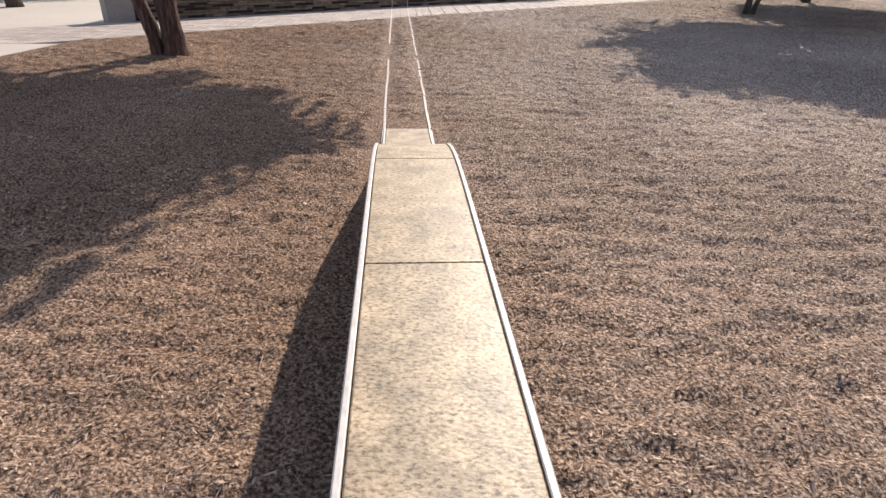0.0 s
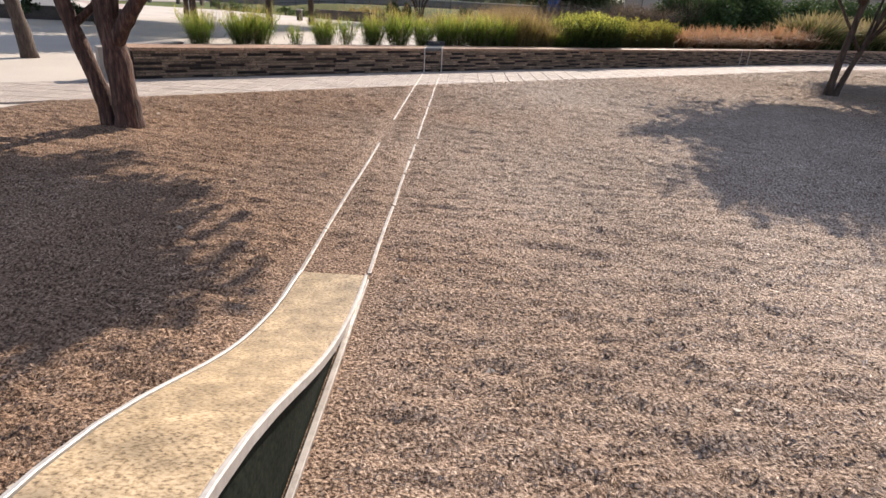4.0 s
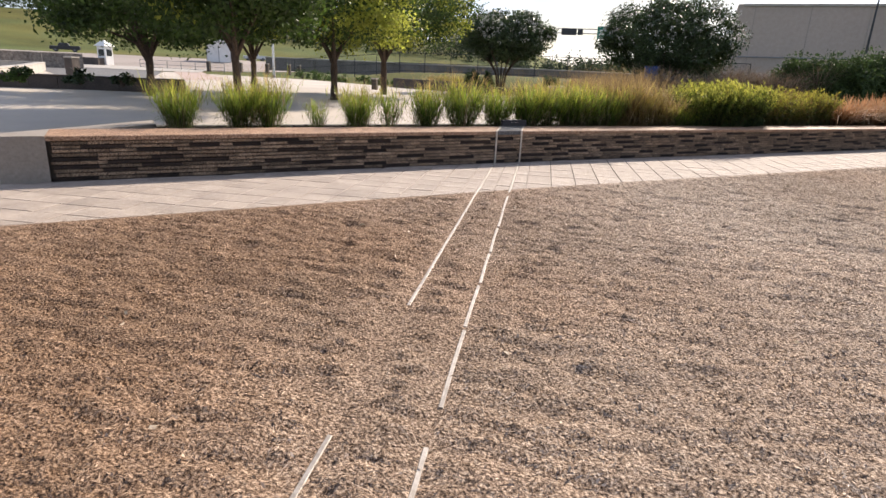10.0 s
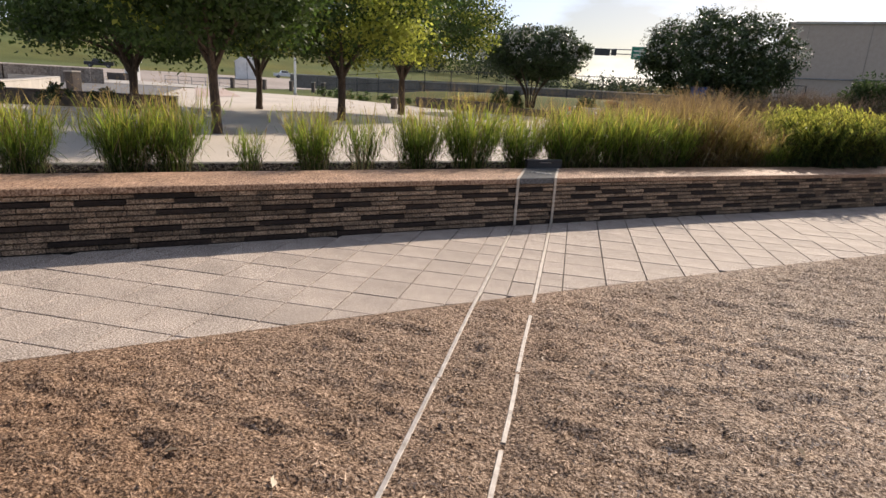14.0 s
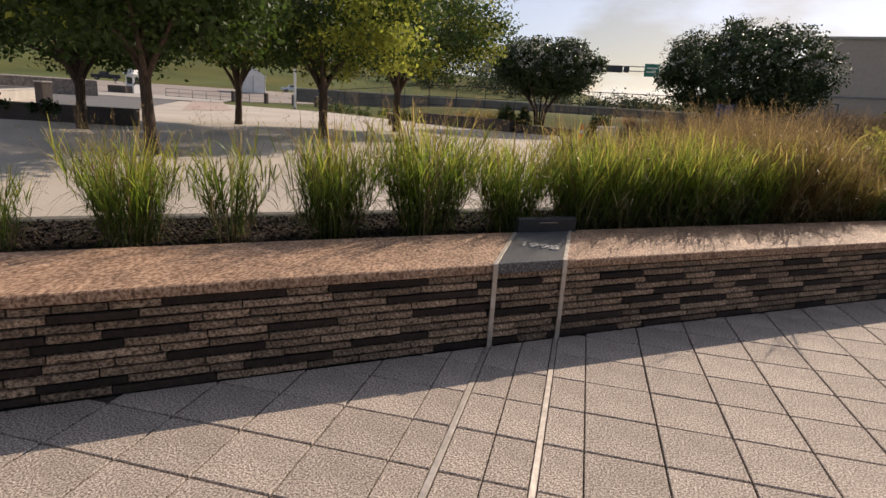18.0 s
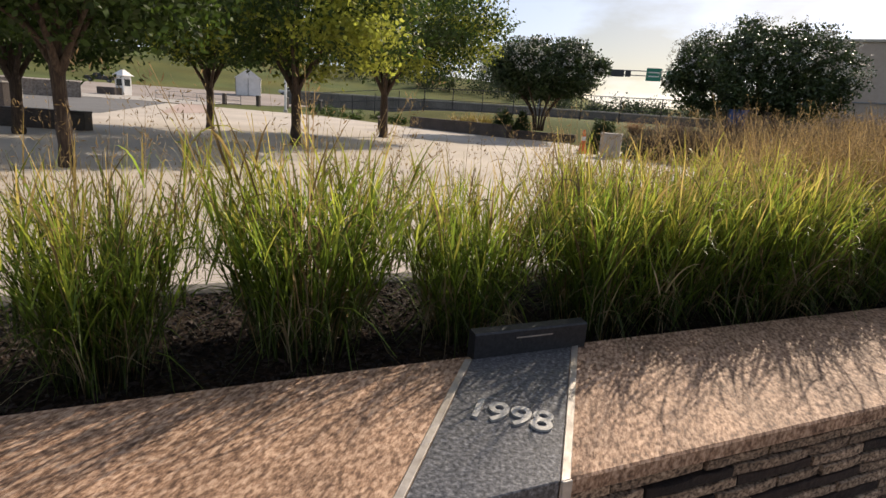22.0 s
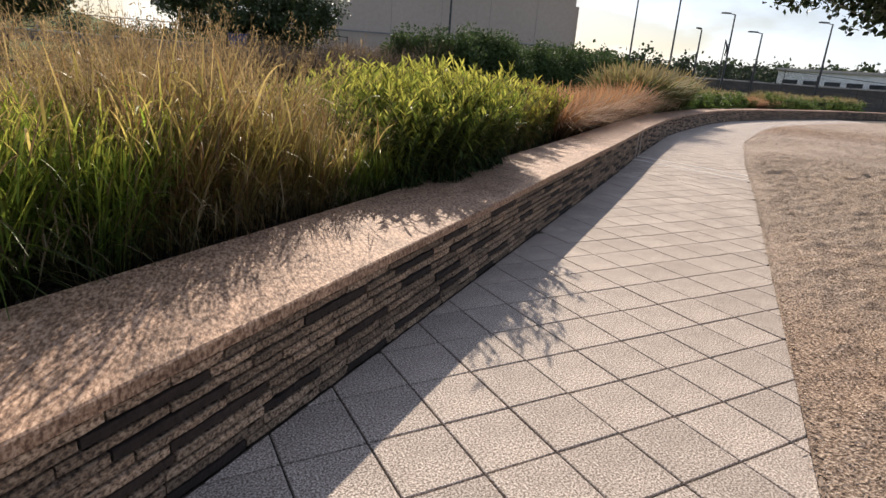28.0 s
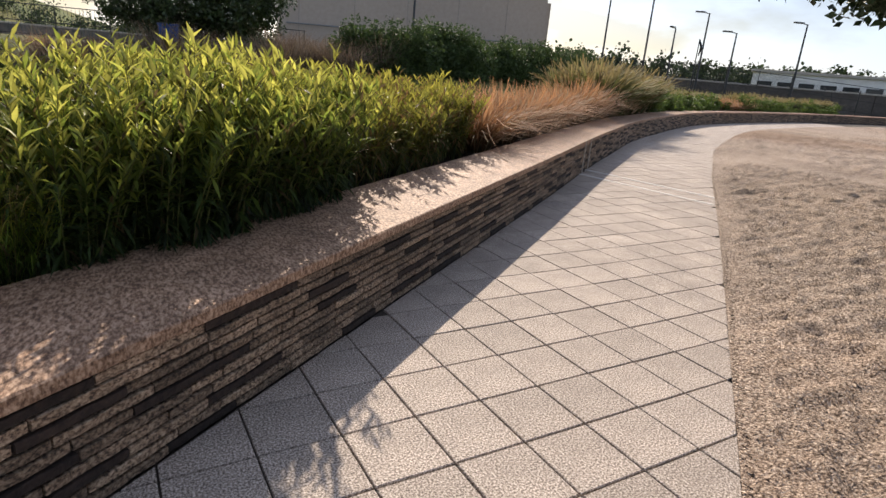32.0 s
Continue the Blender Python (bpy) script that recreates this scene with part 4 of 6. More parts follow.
def put_mound(me, p, scale, label, group):
    m_ = thing("grass_mound", label, "grass", group, at=Matrix.LocRotScale(p, Euler((0, 0, random.uniform(0, 6.28))), (scale, scale, scale * random.uniform(0.9, 1.1))))
    part("foliage", me, None, m_)


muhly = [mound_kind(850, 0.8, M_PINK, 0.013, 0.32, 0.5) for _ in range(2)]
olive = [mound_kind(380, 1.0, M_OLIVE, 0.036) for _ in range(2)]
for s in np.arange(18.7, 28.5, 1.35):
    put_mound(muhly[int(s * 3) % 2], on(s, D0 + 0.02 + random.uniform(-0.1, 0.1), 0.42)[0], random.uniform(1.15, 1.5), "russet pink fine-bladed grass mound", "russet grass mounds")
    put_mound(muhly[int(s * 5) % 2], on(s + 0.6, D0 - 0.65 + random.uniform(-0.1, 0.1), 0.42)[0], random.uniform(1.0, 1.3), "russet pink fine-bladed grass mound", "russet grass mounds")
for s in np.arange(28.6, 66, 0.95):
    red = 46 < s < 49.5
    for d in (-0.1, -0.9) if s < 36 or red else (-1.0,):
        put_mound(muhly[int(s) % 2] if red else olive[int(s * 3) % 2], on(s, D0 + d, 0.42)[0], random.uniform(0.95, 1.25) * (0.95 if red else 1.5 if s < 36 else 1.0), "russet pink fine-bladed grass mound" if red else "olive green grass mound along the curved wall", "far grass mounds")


# ---- trees ----
def tree(name, label, at, stems, crown, radii, clusters, per, leaf, mats, seed, group="", blossom=0, spread=0.45, bark=None, limbs=14, spray=()):
    """stems: lists of (place, radius) from the foot up; crown: the middle of the leaf mass, relative to the foot, and radii."""
    rg = np.random.default_rng(seed)
    rd = random.Random(seed)
    t_ob = thing(name, label, "tree", group, at=at)
    bms = []
    forks = []
    for st in stems:
        bm = bmesh.new()
        bms.append(bm)
        path = catmull([p for p, r in st], 4)
        n = len(path)
        rr = [float(np.interp(i / (n - 1), np.linspace(0, 1, len(st)), [r for p, r in st])) for i in range(n)]
        rr = [r * (1 + 0.08 * math.sin(i * 2.3 + seed)) for i, r in enumerate(rr)]
        tube(path, rr, 9, bm)
        forks.append((path, rr))
    cl = []
    for k in range(clusters):
        v = rg.normal(0, 1, 3)
        v /= np.linalg.norm(v)
        q = rg.uniform(0.35, 1.0) ** 0.6
        cl.append(np.array(crown) + v * np.array(radii) * q)
    for k in range(min(limbs, clusters)):
        path, rr = forks[k % len(forks)]
        bm = bms[k % len(forks)]
        i = rd.randrange(len(path) // 2, len(path))
        a, c = path[i], Vector(cl[k])
        mid = a.lerp(c, 0.5) + Vector((rd.uniform(-0.2, 0.2), rd.uniform(-0.2, 0.2), rd.uniform(0.0, 0.3)))
        r0 = rr[i] * 0.6
        tube(catmull([a, mid, c], 3), [r0 + (0.012 - r0) * j / 6 for j in range(7)], 6, bm)
    for k, bm in enumerate(bms):
        part("trunk" if k == 0 else "limb", bm, bark or M_BARK, t_ob, smooth=True)
    groups = [[] for _ in mats]
    for c in cl:
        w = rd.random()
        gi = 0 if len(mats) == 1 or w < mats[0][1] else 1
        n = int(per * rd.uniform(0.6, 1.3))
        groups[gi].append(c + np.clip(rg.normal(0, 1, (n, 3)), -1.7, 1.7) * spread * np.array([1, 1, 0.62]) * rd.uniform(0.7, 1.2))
    # Extra leaf clusters in the sunlit tint, set where the sun strikes the crown.
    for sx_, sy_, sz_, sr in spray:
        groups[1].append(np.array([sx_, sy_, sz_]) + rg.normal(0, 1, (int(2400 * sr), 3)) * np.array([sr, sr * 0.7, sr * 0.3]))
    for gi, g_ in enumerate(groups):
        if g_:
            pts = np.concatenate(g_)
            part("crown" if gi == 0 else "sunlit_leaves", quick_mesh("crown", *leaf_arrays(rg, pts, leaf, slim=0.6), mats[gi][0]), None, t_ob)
    if blossom:
        cs = []
        for k in range(blossom):
            v = rg.normal(0, 1, 3)
            v[2] = abs(v[2]) * 0.9 - 0.25
            o = np.array(crown) + v / np.linalg.norm(v) * (np.array(radii) + spread * 0.7) * rg.uniform(0.92, 1.05)
            cs.append(o + rg.normal(0, 0.07, (12, 3)))
        part("blossom", quick_mesh("blossom", *leaf_arrays(rg, np.concatenate(cs), 0.085, slim=0.8), M_BLOSSOM), None, t_ob, "clusters of white blossom")
    return t_ob


V3 = Vector
# lawn trees with peeling red-brown bark
tree("tree", "multi-stemmed tree with peeling red-brown bark on the lawn", (-3.87, 8.45, 0), [
    [(V3((0.06, 0, -0.1)), 0.19), (V3((0.05, 0, 0.25)), 0.15), (V3((0.0, 0.02, 0.9)), 0.135), (V3((-0.08, 0.05, 1.5)), 0.12), (V3((-0.1, 0.1, 2.4)), 0.09), (V3((0.1, 0.0, 3.4)), 0.05)],
    [(V3((-0.17, 0.02, -0.1)), 0.12), (V3((-0.24, 0.0, 0.4)), 0.095), (V3((-0.44, -0.02, 1.1)), 0.085), (V3((-0.62, 0, 1.8)), 0.075), (V3((-0.9, 0.1, 2.9)), 0.045)],
    [(V3((0.02, 0.0, 0.95)), 0.10), (V3((0.22, 0.0, 1.22)), 0.085), (V3((0.5, 0.0, 1.6)), 0.075), (V3((0.66, 0.05, 2.1)), 0.06), (V3((1.1, 0.1, 3.2)), 0.035)],
    [(V3((0.0, 0.02, 1.2)), 0.085), (V3((0.06, 0.08, 1.7)), 0.075), (V3((0.15, 0.3, 2.6)), 0.045)]],
    (1.2, 0.85, 3.5), (3.05, 2.35, 1.0), 225, 120, 0.18, [(M_LEAFDARK, 1)], 11, "lawn trees", bark=M_REDBARK, spread=0.3)
tree("tree", "slender twin-stemmed tree with grey-brown bark on the lawn", (8.12, 17.1, 0), [
    [(V3((-0.06, 0, -0.1)), 0.1), (V3((0.0, 0, 0.8)), 0.075), (V3((0.1, 0, 1.7)), 0.068), (V3((0.2, 0, 3.0)), 0.04)],
    [(V3((0.08, 0, -0.1)), 0.08), (V3((0.25, 0, 0.6)), 0.06), (V3((0.55, 0.05, 1.5)), 0.052), (V3((0.9, 0.1, 2.8)), 0.03)]],
    (0.05, -0.3, 4.5), (3.6, 4.4, 1.15), 310, 110, 0.2, [(M_LEAFDARK, 1)], 12, "lawn trees", spread=0.32)
tree("tree", "dark-trunked tree with a wide crown on the lawn", (12.5, 22.3, 0), [
    [(V3((0, 0, -0.1)), 0.17), (V3((0.05, 0, 0.9)), 0.13), (V3((0.25, 0, 2.0)), 0.105), (V3((0.4, 0, 3.4)), 0.06)]],
    (0.3, -0.2, 3.95), (3.4, 3.8, 1.3), 240, 260, 0.14, [(M_LEAFDARK, 1)], 13, "lawn trees", spread=0.3)
tree("tree", "leaning brown-trunked tree beside the pale paving", (-10.25, 14.6, 0), [
    [(V3((0.05, 0, -0.1)), 0.19), (V3((-0.05, 0, 0.8)), 0.15), (V3((-0.3, 0, 2.0)), 0.13), (V3((-0.5, 0, 3.4)), 0.06)]],
    (-0.6, 0.2, 4.4), (2.8, 2.8, 1.5), 100, 190, 0.15, [(M_LEAF, 1)], 14, "plaza trees")


def plaza_tree(x, y, r, fork, seed, crown=(0, 0, 4.4), radii=(3.1, 3.1, 2.0), plain_share=0.88, spray=()):
    rd = random.Random(seed)
    r *= 0.78
    stems = [[(V3((0, 0, -0.1)), r * 1.25), (V3((0.02, 0, 0.4)), r), (V3((rd.uniform(-.06, .06), 0, fork)), r * 0.9), (V3((0, 0, fork + 0.9)), r * 0.55), (V3((0, 0, crown[2])), r * 0.2)]]
    for k in range(5):
        a = k * 1.26 + rd.uniform(-0.3, 0.3)
        d = V3((math.cos(a), math.sin(a), 0))
        stems.append([(V3((0, 0, fork - 0.12)), r * 0.6), (d * 0.3 + V3((0, 0, fork + 0.45)), r * 0.45), (d * 0.85 + V3((0, 0, fork + 1.3)), r * 0.3), (d * 1.7 + V3((0, 0, fork + 2.3)), r * 0.12)])
    tree("tree", "spreading green shade tree on the concrete plaza", (x, y, -0.03), stems, crown, radii, 130, 200, 0.17, [(M_LEAF, plain_share), (M_LEAFSUN, 1)], seed, "plaza trees", spread=0.5, limbs=18, spray=spray)


plaza_tree(-11.1, 23.7, 0.17, 1.75, 21, (-0.2, 0, 4.0), (3.3, 3.2, 1.75), 0.95)
plaza_tree(-17.8, 27.7, 0.20, 1.45, 22, (-0.2, 0, 3.75), (4.1, 3.5, 1.85), 0.97)
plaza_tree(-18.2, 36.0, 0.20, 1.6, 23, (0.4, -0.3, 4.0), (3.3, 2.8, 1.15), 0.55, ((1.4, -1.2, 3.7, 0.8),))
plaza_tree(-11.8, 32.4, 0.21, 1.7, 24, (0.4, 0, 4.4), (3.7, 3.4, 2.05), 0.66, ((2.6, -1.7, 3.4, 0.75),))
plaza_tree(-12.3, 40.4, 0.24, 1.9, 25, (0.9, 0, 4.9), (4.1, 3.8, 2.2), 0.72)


def myrtle(x, y, z, w, h, seed, mid=0.56, half=0.37):
    rd = random.Random(seed)
    stems = []
    for k in range(7):
        a = k * 0.9 + rd.uniform(-0.2, 0.2)
        d = V3((math.cos(a), math.sin(a), 0))
        stems.append([(d * 0.26 + V3((0, 0, -0.1)), 0.065), (d * 0.5 + V3((0, 0, 1.0)), 0.055), (d * (0.8 + 0.2 * w) + V3((0, 0, 2.4)), 0.05), (d * w * 0.6 + V3((0, 0, h * 0.7)), 0.02)])
    tree("crape_myrtle", "dark green round-crowned flowering tree with white blossom", (x, y, z), stems, (0, 0, h * mid), (w * 0.87, w * 0.82, h * half), 250, 230, 0.17, [(M_MYRTLE, 1)], seed, "flowering trees", blossom=300, spread=0.36)


myrtle(-7.1, 51.4, 0.6, 3.9, 5.3, 31, 0.65, 0.29)
myrtle(4.15, 50.6, 0.3, 5.15, 6.9, 32)


# ---- far plaza ----
def low_wall(name, pts, h, w, material, label, z=-0.03):
    """A low wall along points, with a cap course and block joints."""
    t_ob = thing(name, label, "low wall", kind="structure")
    for (x0, y0), (x1, y1) in zip(pts, pts[1:]):
        a, b = Vector((x0, y0, 0)), Vector((x1, y1, 0))
        d = b - a
        ang = math.atan2(d.y, d.x)
        n = max(1, round(d.length / 1.2))
        for k in range(n):
            c = a.lerp(b, (k + 0.5) / n)
            part("block", box_bm(d.length / n - 0.012, w, h - 0.07, (c.x, c.y, z + (h - 0.07) / 2 - 0.02), 0.012, rz=ang), material, t_ob)
            part("cap", box_bm(d.length / n - 0.006, w + 0.06, 0.07, (c.x, c.y, z + h - 0.045), 0.01, rz=ang), material, t_ob)
    return t_ob


low_wall("planter_wall_1", [(-18.3, 30.4), (-22, 28.8), (-28, 25.6)], 0.62, 0.5, M_BRICKDARK, "dark stone planter wall on the plaza")
low_wall("planter_wall_2", [(-8.6, 50.2), (-12.4, 52.2), (-16.4, 54.3)], 0.75, 0.45, M_BRICKDARK, "dark stone planter wall under the flowering tree")
low_wall("planter_wall_3", [(-8.4, 50.4), (-4.7, 50.3)], 0.5, 0.4, M_BRICKDARK, "low dark stone edge along the plaza")
low_wall("terrace_wall_1", [(-26, 26.5), (-35.2, 37.1), (-46.4, 48.6), (-49, 46.5)], 0.7, 0.5, M_CONCRETE, "pale concrete terrace wall beyond the plaza")
low_wall("terrace_wall_2", [(-53, 59.5), (-58.6, 53.3), (-72, 46)], 1.5, 0.8, M_RUBBLE, "rough grey-brown stone terrace wall up the slope")

sheet("brick_path", [(-28.9, 44.3), (-29.7, 50.3), (-60.5, 86.7), (-55.8, 76.3)], -0.012, M_PINKPAVE, "pinkish brick path leading up to the gate", "path")
sheet("drive_apron", [(-30, 36), (-28.2, 39.6), (-45.8, 62.6), (-60, 75), (-82, 92), (-101, 99.5), (-55, 55)], -0.018, M_DRIVE, "worn grey asphalt drive beside the plaza", "road")
sheet("drive", [(-44, 66), (-64, 61), (-150, 90), (-150, 130), (-105, 128), (-60, 92)], 0.02, M_CONCRETE, "pale concrete drive beyond the plaza", "road")
lot_v, lot_f, lot_i = [], [], {}
for x0 in range(-150, -51, 3):
    for y0 in range(39, 150, 3):
        along = (y0 - x0) * 0.7071
        if 82 < along < 158 and y0 + 0.55 * x0 > 12:
            ring = []
            for q in ((x0, y0), (x0 + 3, y0), (x0 + 3, y0 + 3), (x0, y0 + 3)):
                if q not in lot_i:
                    lot_i[q] = len(lot_v)
                    lot_v.append((*q, terrain(*q) + 0.06))
                ring.append(lot_i[q])
            lot_f.append(ring)
tagged(part("parking_lot", mesh_from("parking_lot", lot_v, lot_f, M_LOT, True), None), "wide pale pinkish paving beyond the plaza", "road", kind="structure")
sheet("road", [(-175, 40), (-160, 72), (-38, 196), (-14, 206)], 1.6, M_ASPHALT, "grey asphalt road at the foot of the hill", "road")


def bollard(x, y, h, w, group):
    b = thing("bollard", "square brown bollard beside the path", "bollard", group, at=(x, y, -0.03))
    part("post", box_bm(w, w, h, (0, 0, h / 2), 0.02), M_BRICKDARK, b)
    part("cap", box_bm(w + 0.06, w + 0.06, 0.08, (0, 0, h + 0.04), 0.02), M_CONCRETE, b)


for x, y in ((-43.5, 80), (-46.5, 78.4), (-40.5, 80.5), (-38.5, 79.5), (-50, 76.5)):
    bollard(x, y, 1.25, 0.4, "path bollards")
for x, y in ((-15.4, 47.0),):
    bollard(x, y, 0.7, 0.35, "plaza bollards")


def rail_fence(name, pts, h, label, z=0.0, step=2.4, mesh=True, rails=(0.98, 0.5, 0.12), material=None, wires=9):
    """A fence: posts, rails and upright wires, from point to point."""
    material = material or M_GREYMETAL
    f = thing(name, label, "fence", at=(0, 0, 0))
    for (x0, y0), (x1, y1) in zip(pts, pts[1:]):
        a, b = Vector((x0, y0, z)), Vector((x1, y1, z))
        n = max(1, round((b - a).length / step))
        for k in range(n + 1):
            p = a.lerp(b, k / n)
            zz = max(terrain(p.x, p.y), -0.03)
            part("post", tube([(p.x, p.y, zz - 0.1), (p.x, p.y, zz + h)], [0.045, 0.04], 6), material, f)
        for r in rails:
            part("rail", tube([Vector((a.x, a.y, max(terrain(a.x, a.y), -0.03) + h * r)), Vector((b.x, b.y, max(terrain(b.x, b.y), -0.03) + h * r))], [0.03, 0.03], 5), material, f)
        if mesh:
            bm = bmesh.new()
            m = round((b - a).length / step * wires)
            for k in range(m):
                p = a.lerp(b, (k + 0.5) / m)
                zz = max(terrain(p.x, p.y), -0.03)
                tube([(p.x, p.y, zz + 0.05), (p.x, p.y, zz + h * 0.97)], [0.011, 0.011], 3, bm, False)
            part("mesh_panel", bm, material, f)
    return f


rail_fence("chain_fence", [(-34, 70), (-20, 66), (-6, 64), (12, 62)], 2.0, "dark chain-link fence behind the grass bank", material=M_BLACKPAINT, step=3.0, wires=14)
rail_fence("gate_rail", [(-62, 78), (-48, 77)], 1.1, "pale metal rail by the gate", material=M_GREYMETAL, mesh=False)
rail_fence("street_fence", [(37, 69), (52, 60), (64, 48)], 2.6, "dark screened fence along the street", material=M_BLACKPAINT, step=3.0, wires=26)


def barrier(pts, z0, h, label, face):
    b = thing("barrier_wall", label, "wall", kind="structure")
    for (x0, y0), (x1, y1) in zip(pts, pts[1:]):
        a, c = Vector((x0, y0, 0)), Vector((x1, y1, 0))
        d = c - a
        n = max(1, round(d.length / 4))
        for k in range(n):
            m = a.lerp(c, (k + 0.5) / n)
            part("panel", box_bm(d.length / n - 0.04, 0.4, h, (m.x, m.y, z0 + h / 2), 0.03, rz=math.atan2(d.y, d.x)), face, b)
            part("coping", box_bm(d.length / n, 0.55, 0.16, (m.x, m.y, z0 + h + 0.06), 0.03, rz=math.atan2(d.y, d.x)), M_CONCRETE, b)


barrier([(-46, 84), (-20, 86), (12, 90)], 0.4, 1.7, "grey-brown screened barrier wall along the road", M_SCREEN)
barrier([(36, 74), (58, 62), (74, 46)], 0.2, 2.1, "dark grey wall behind the street fence", M_SCREENDARK)

pole = thing("flag_pole", "slim white pole on the grass", "pole", at=(-34.2, 65.7, -0.08))
part("shaft", tube([(0, 0, 0), (0, 0, 3), (0, 0, 6.5)], [0.13, 0.12, 0.09], 10), M_WHITE, pole)
part("base", tube([(0, 0, 0), (0, 0, 0.25)], [0.22, 0.2], 10), M_CONCRETE, pole)

booth = thing("guard_booth", "small white guard booth with a hipped roof", "booth", at=(-70, 80.5, 0.0))
part("body", box_bm(1.4, 1.4, 2.7, (0, 0, 1.35), 0.03), M_WHITE, booth)
part("roof", (lambda bm: (bmesh.ops.create_cone(bm, cap_ends=True, segments=4, radius1=1.4, radius2=0.25, depth=0.8, matrix=Matrix.Translation((0, 0, 3.05)) @ Matrix.Rotation(radians(45), 4, "Z")), bm)[1])(bmesh.new()), M_WHITE, booth)
for a in range(4):
    part("window", box_bm(0.95, 0.06, 0.9, (0, 0, 0), 0.01), M_GLASS, booth).matrix_basis = Matrix.Rotation(a * math.pi / 2, 4, "Z") @ Matrix.Translation((0, -0.7, 1.75))
part("plinth", box_bm(3.2, 2.6, 1.0, (-1.2, -0.6, 0.5), 0.05), M_BRICKDARK, booth, "brick base block")


def truck(at, rz, paint, label):
    """A parked pickup truck."""
    t = thing("pickup_truck", label, "truck", at=Matrix.Translation(at) @ Matrix.Rotation(rz, 4, "Z"))
    part("body", box_bm(5.6, 1.95, 0.72, (0, 0, 0.83), 0.12), paint, t)
    bm = box_bm(2.2, 1.75, 0.72, (-0.2, 0, 1.5), 0.1)
    for v in bm.verts:
        if v.co.z > 1.6:
            v.co.x = -0.2 + (v.co.x + 0.2) * 0.72
    part("cab", bm, paint, t)
    for y in (-0.87, 0.87):
        part("side_window", box_bm(1.5, 0.03, 0.42, (-0.2, y, 1.52), 0.01), M_GLASS, t)
    part("bed_rail", box_bm(1.9, 1.95, 0.12, (1.75, 0, 1.22), 0.03), paint, t)
    for x in (-1.75, 1.75):
        for y in (-0.88, 0.88):
            w = part("wheel", tube([(x, y - 0.13, 0.38), (x, y + 0.13, 0.38)], [0.38, 0.38], 16), M_ASPHALT, t)
            part("rim", tube([(x, y - 0.14, 0.38), (x, y + 0.14, 0.38)], [0.2, 0.2], 10), M_GREYMETAL, w)
    return t


truck((-112, 114, terrain(-112, 114) + 0.12), radians(40), M_BLACKPAINT, "dark pickup truck parked by the road")
truck((-86, 146, 1.62), radians(42), M_WHITE, "small white truck far off on the road")

cone = thing("traffic_cone", "orange traffic cone on the plaza edge", "cone", at=(-3.45, 41.6, -0.03))
part("foot", box_bm(0.42, 0.42, 0.04, (0, 0, 0.02), 0.01), M_ORANGE, cone)
part("body", tube([(0, 0, 0.03), (0, 0, 0.5), (0, 0, 1.0)], [0.19, 0.11, 0.035], 14), M_ORANGE, cone)
part("collar", tube([(0, 0, 0.55), (0, 0, 0.72)], [0.104, 0.082], 14), M_WHITE, cone, "white reflective collar")
cube = thing("concrete_bin", "pale square concrete bin at the plaza edge", "bin", at=(-2.25, 40.3, -0.03))
part("body", box_bm(0.8, 0.8, 0.9, (0, 0, 0.45), 0.03), M_CONCRETE, cube)
part("lid", box_bm(0.84, 0.84, 0.08, (0, 0, 0.94), 0.02), M_CONCRETE, cube)
bin_ = thing("blue_bin", "blue plastic wheeled bin under the flowering tree", "bin", at=(3.15, 47.8, terrain(3.15, 47.8)))
part("body", box_bm(0.8, 0.8, 1.1, (0, 0, 0.6), 0.05), M_BLUE, bin_)
part("lid", box_bm(0.86, 0.86, 0.1, (0, 0, 1.2), 0.03), M_BLUE, bin_)

bollard(-30.7, 36.5, 1.25, 0.55, "path bollards")
tent = thing("canopy_tent", "small white pitched-roof tent by the road", "tent", at=Matrix.Translation((-73.4, 112.6, terrain(-73.4, 112.6))) @ Matrix.Rotation(radians(34), 4, "Z"))
part("side_panel", box_bm(4.4, 4.0, 3.2, (0, 0, 1.6), 0.05), M_WHITE, tent)
bm = bmesh.new()
roof = [[bm.verts.new((x_, y_, z_)) for x_, z_ in ((-2.4, 3.15), (0, 4.9), (2.4, 3.15))] for y_ in (-2.2, 2.2)]
for a_, b_ in ((0, 1), (1, 2), (2, 0)):
    bm.faces.new((roof[0][a_], roof[0][b_], roof[1][b_], roof[1][a_]))
bm.faces.new(roof[0])
bm.faces.new(roof[1][::-1])
bmesh.ops.recalc_face_normals(bm, faces=bm.faces)
part("roof", bm, M_WHITE, tent)
for x_ in (-2.2, 0, 2.2):
    part("pole", tube([(x_, -2.06, 0), (x_, -2.06, 3.2)], [0.06, 0.06], 6), M_GREYMETAL, tent)

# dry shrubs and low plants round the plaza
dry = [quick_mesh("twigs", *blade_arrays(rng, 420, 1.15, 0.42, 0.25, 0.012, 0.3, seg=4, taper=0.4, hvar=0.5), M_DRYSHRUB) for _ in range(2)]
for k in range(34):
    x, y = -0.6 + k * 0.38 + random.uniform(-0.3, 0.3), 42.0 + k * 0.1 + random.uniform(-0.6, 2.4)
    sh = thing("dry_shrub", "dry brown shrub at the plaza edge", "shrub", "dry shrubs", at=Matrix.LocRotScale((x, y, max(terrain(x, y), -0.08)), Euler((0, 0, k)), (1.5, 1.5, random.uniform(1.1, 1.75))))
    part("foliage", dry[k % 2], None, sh)


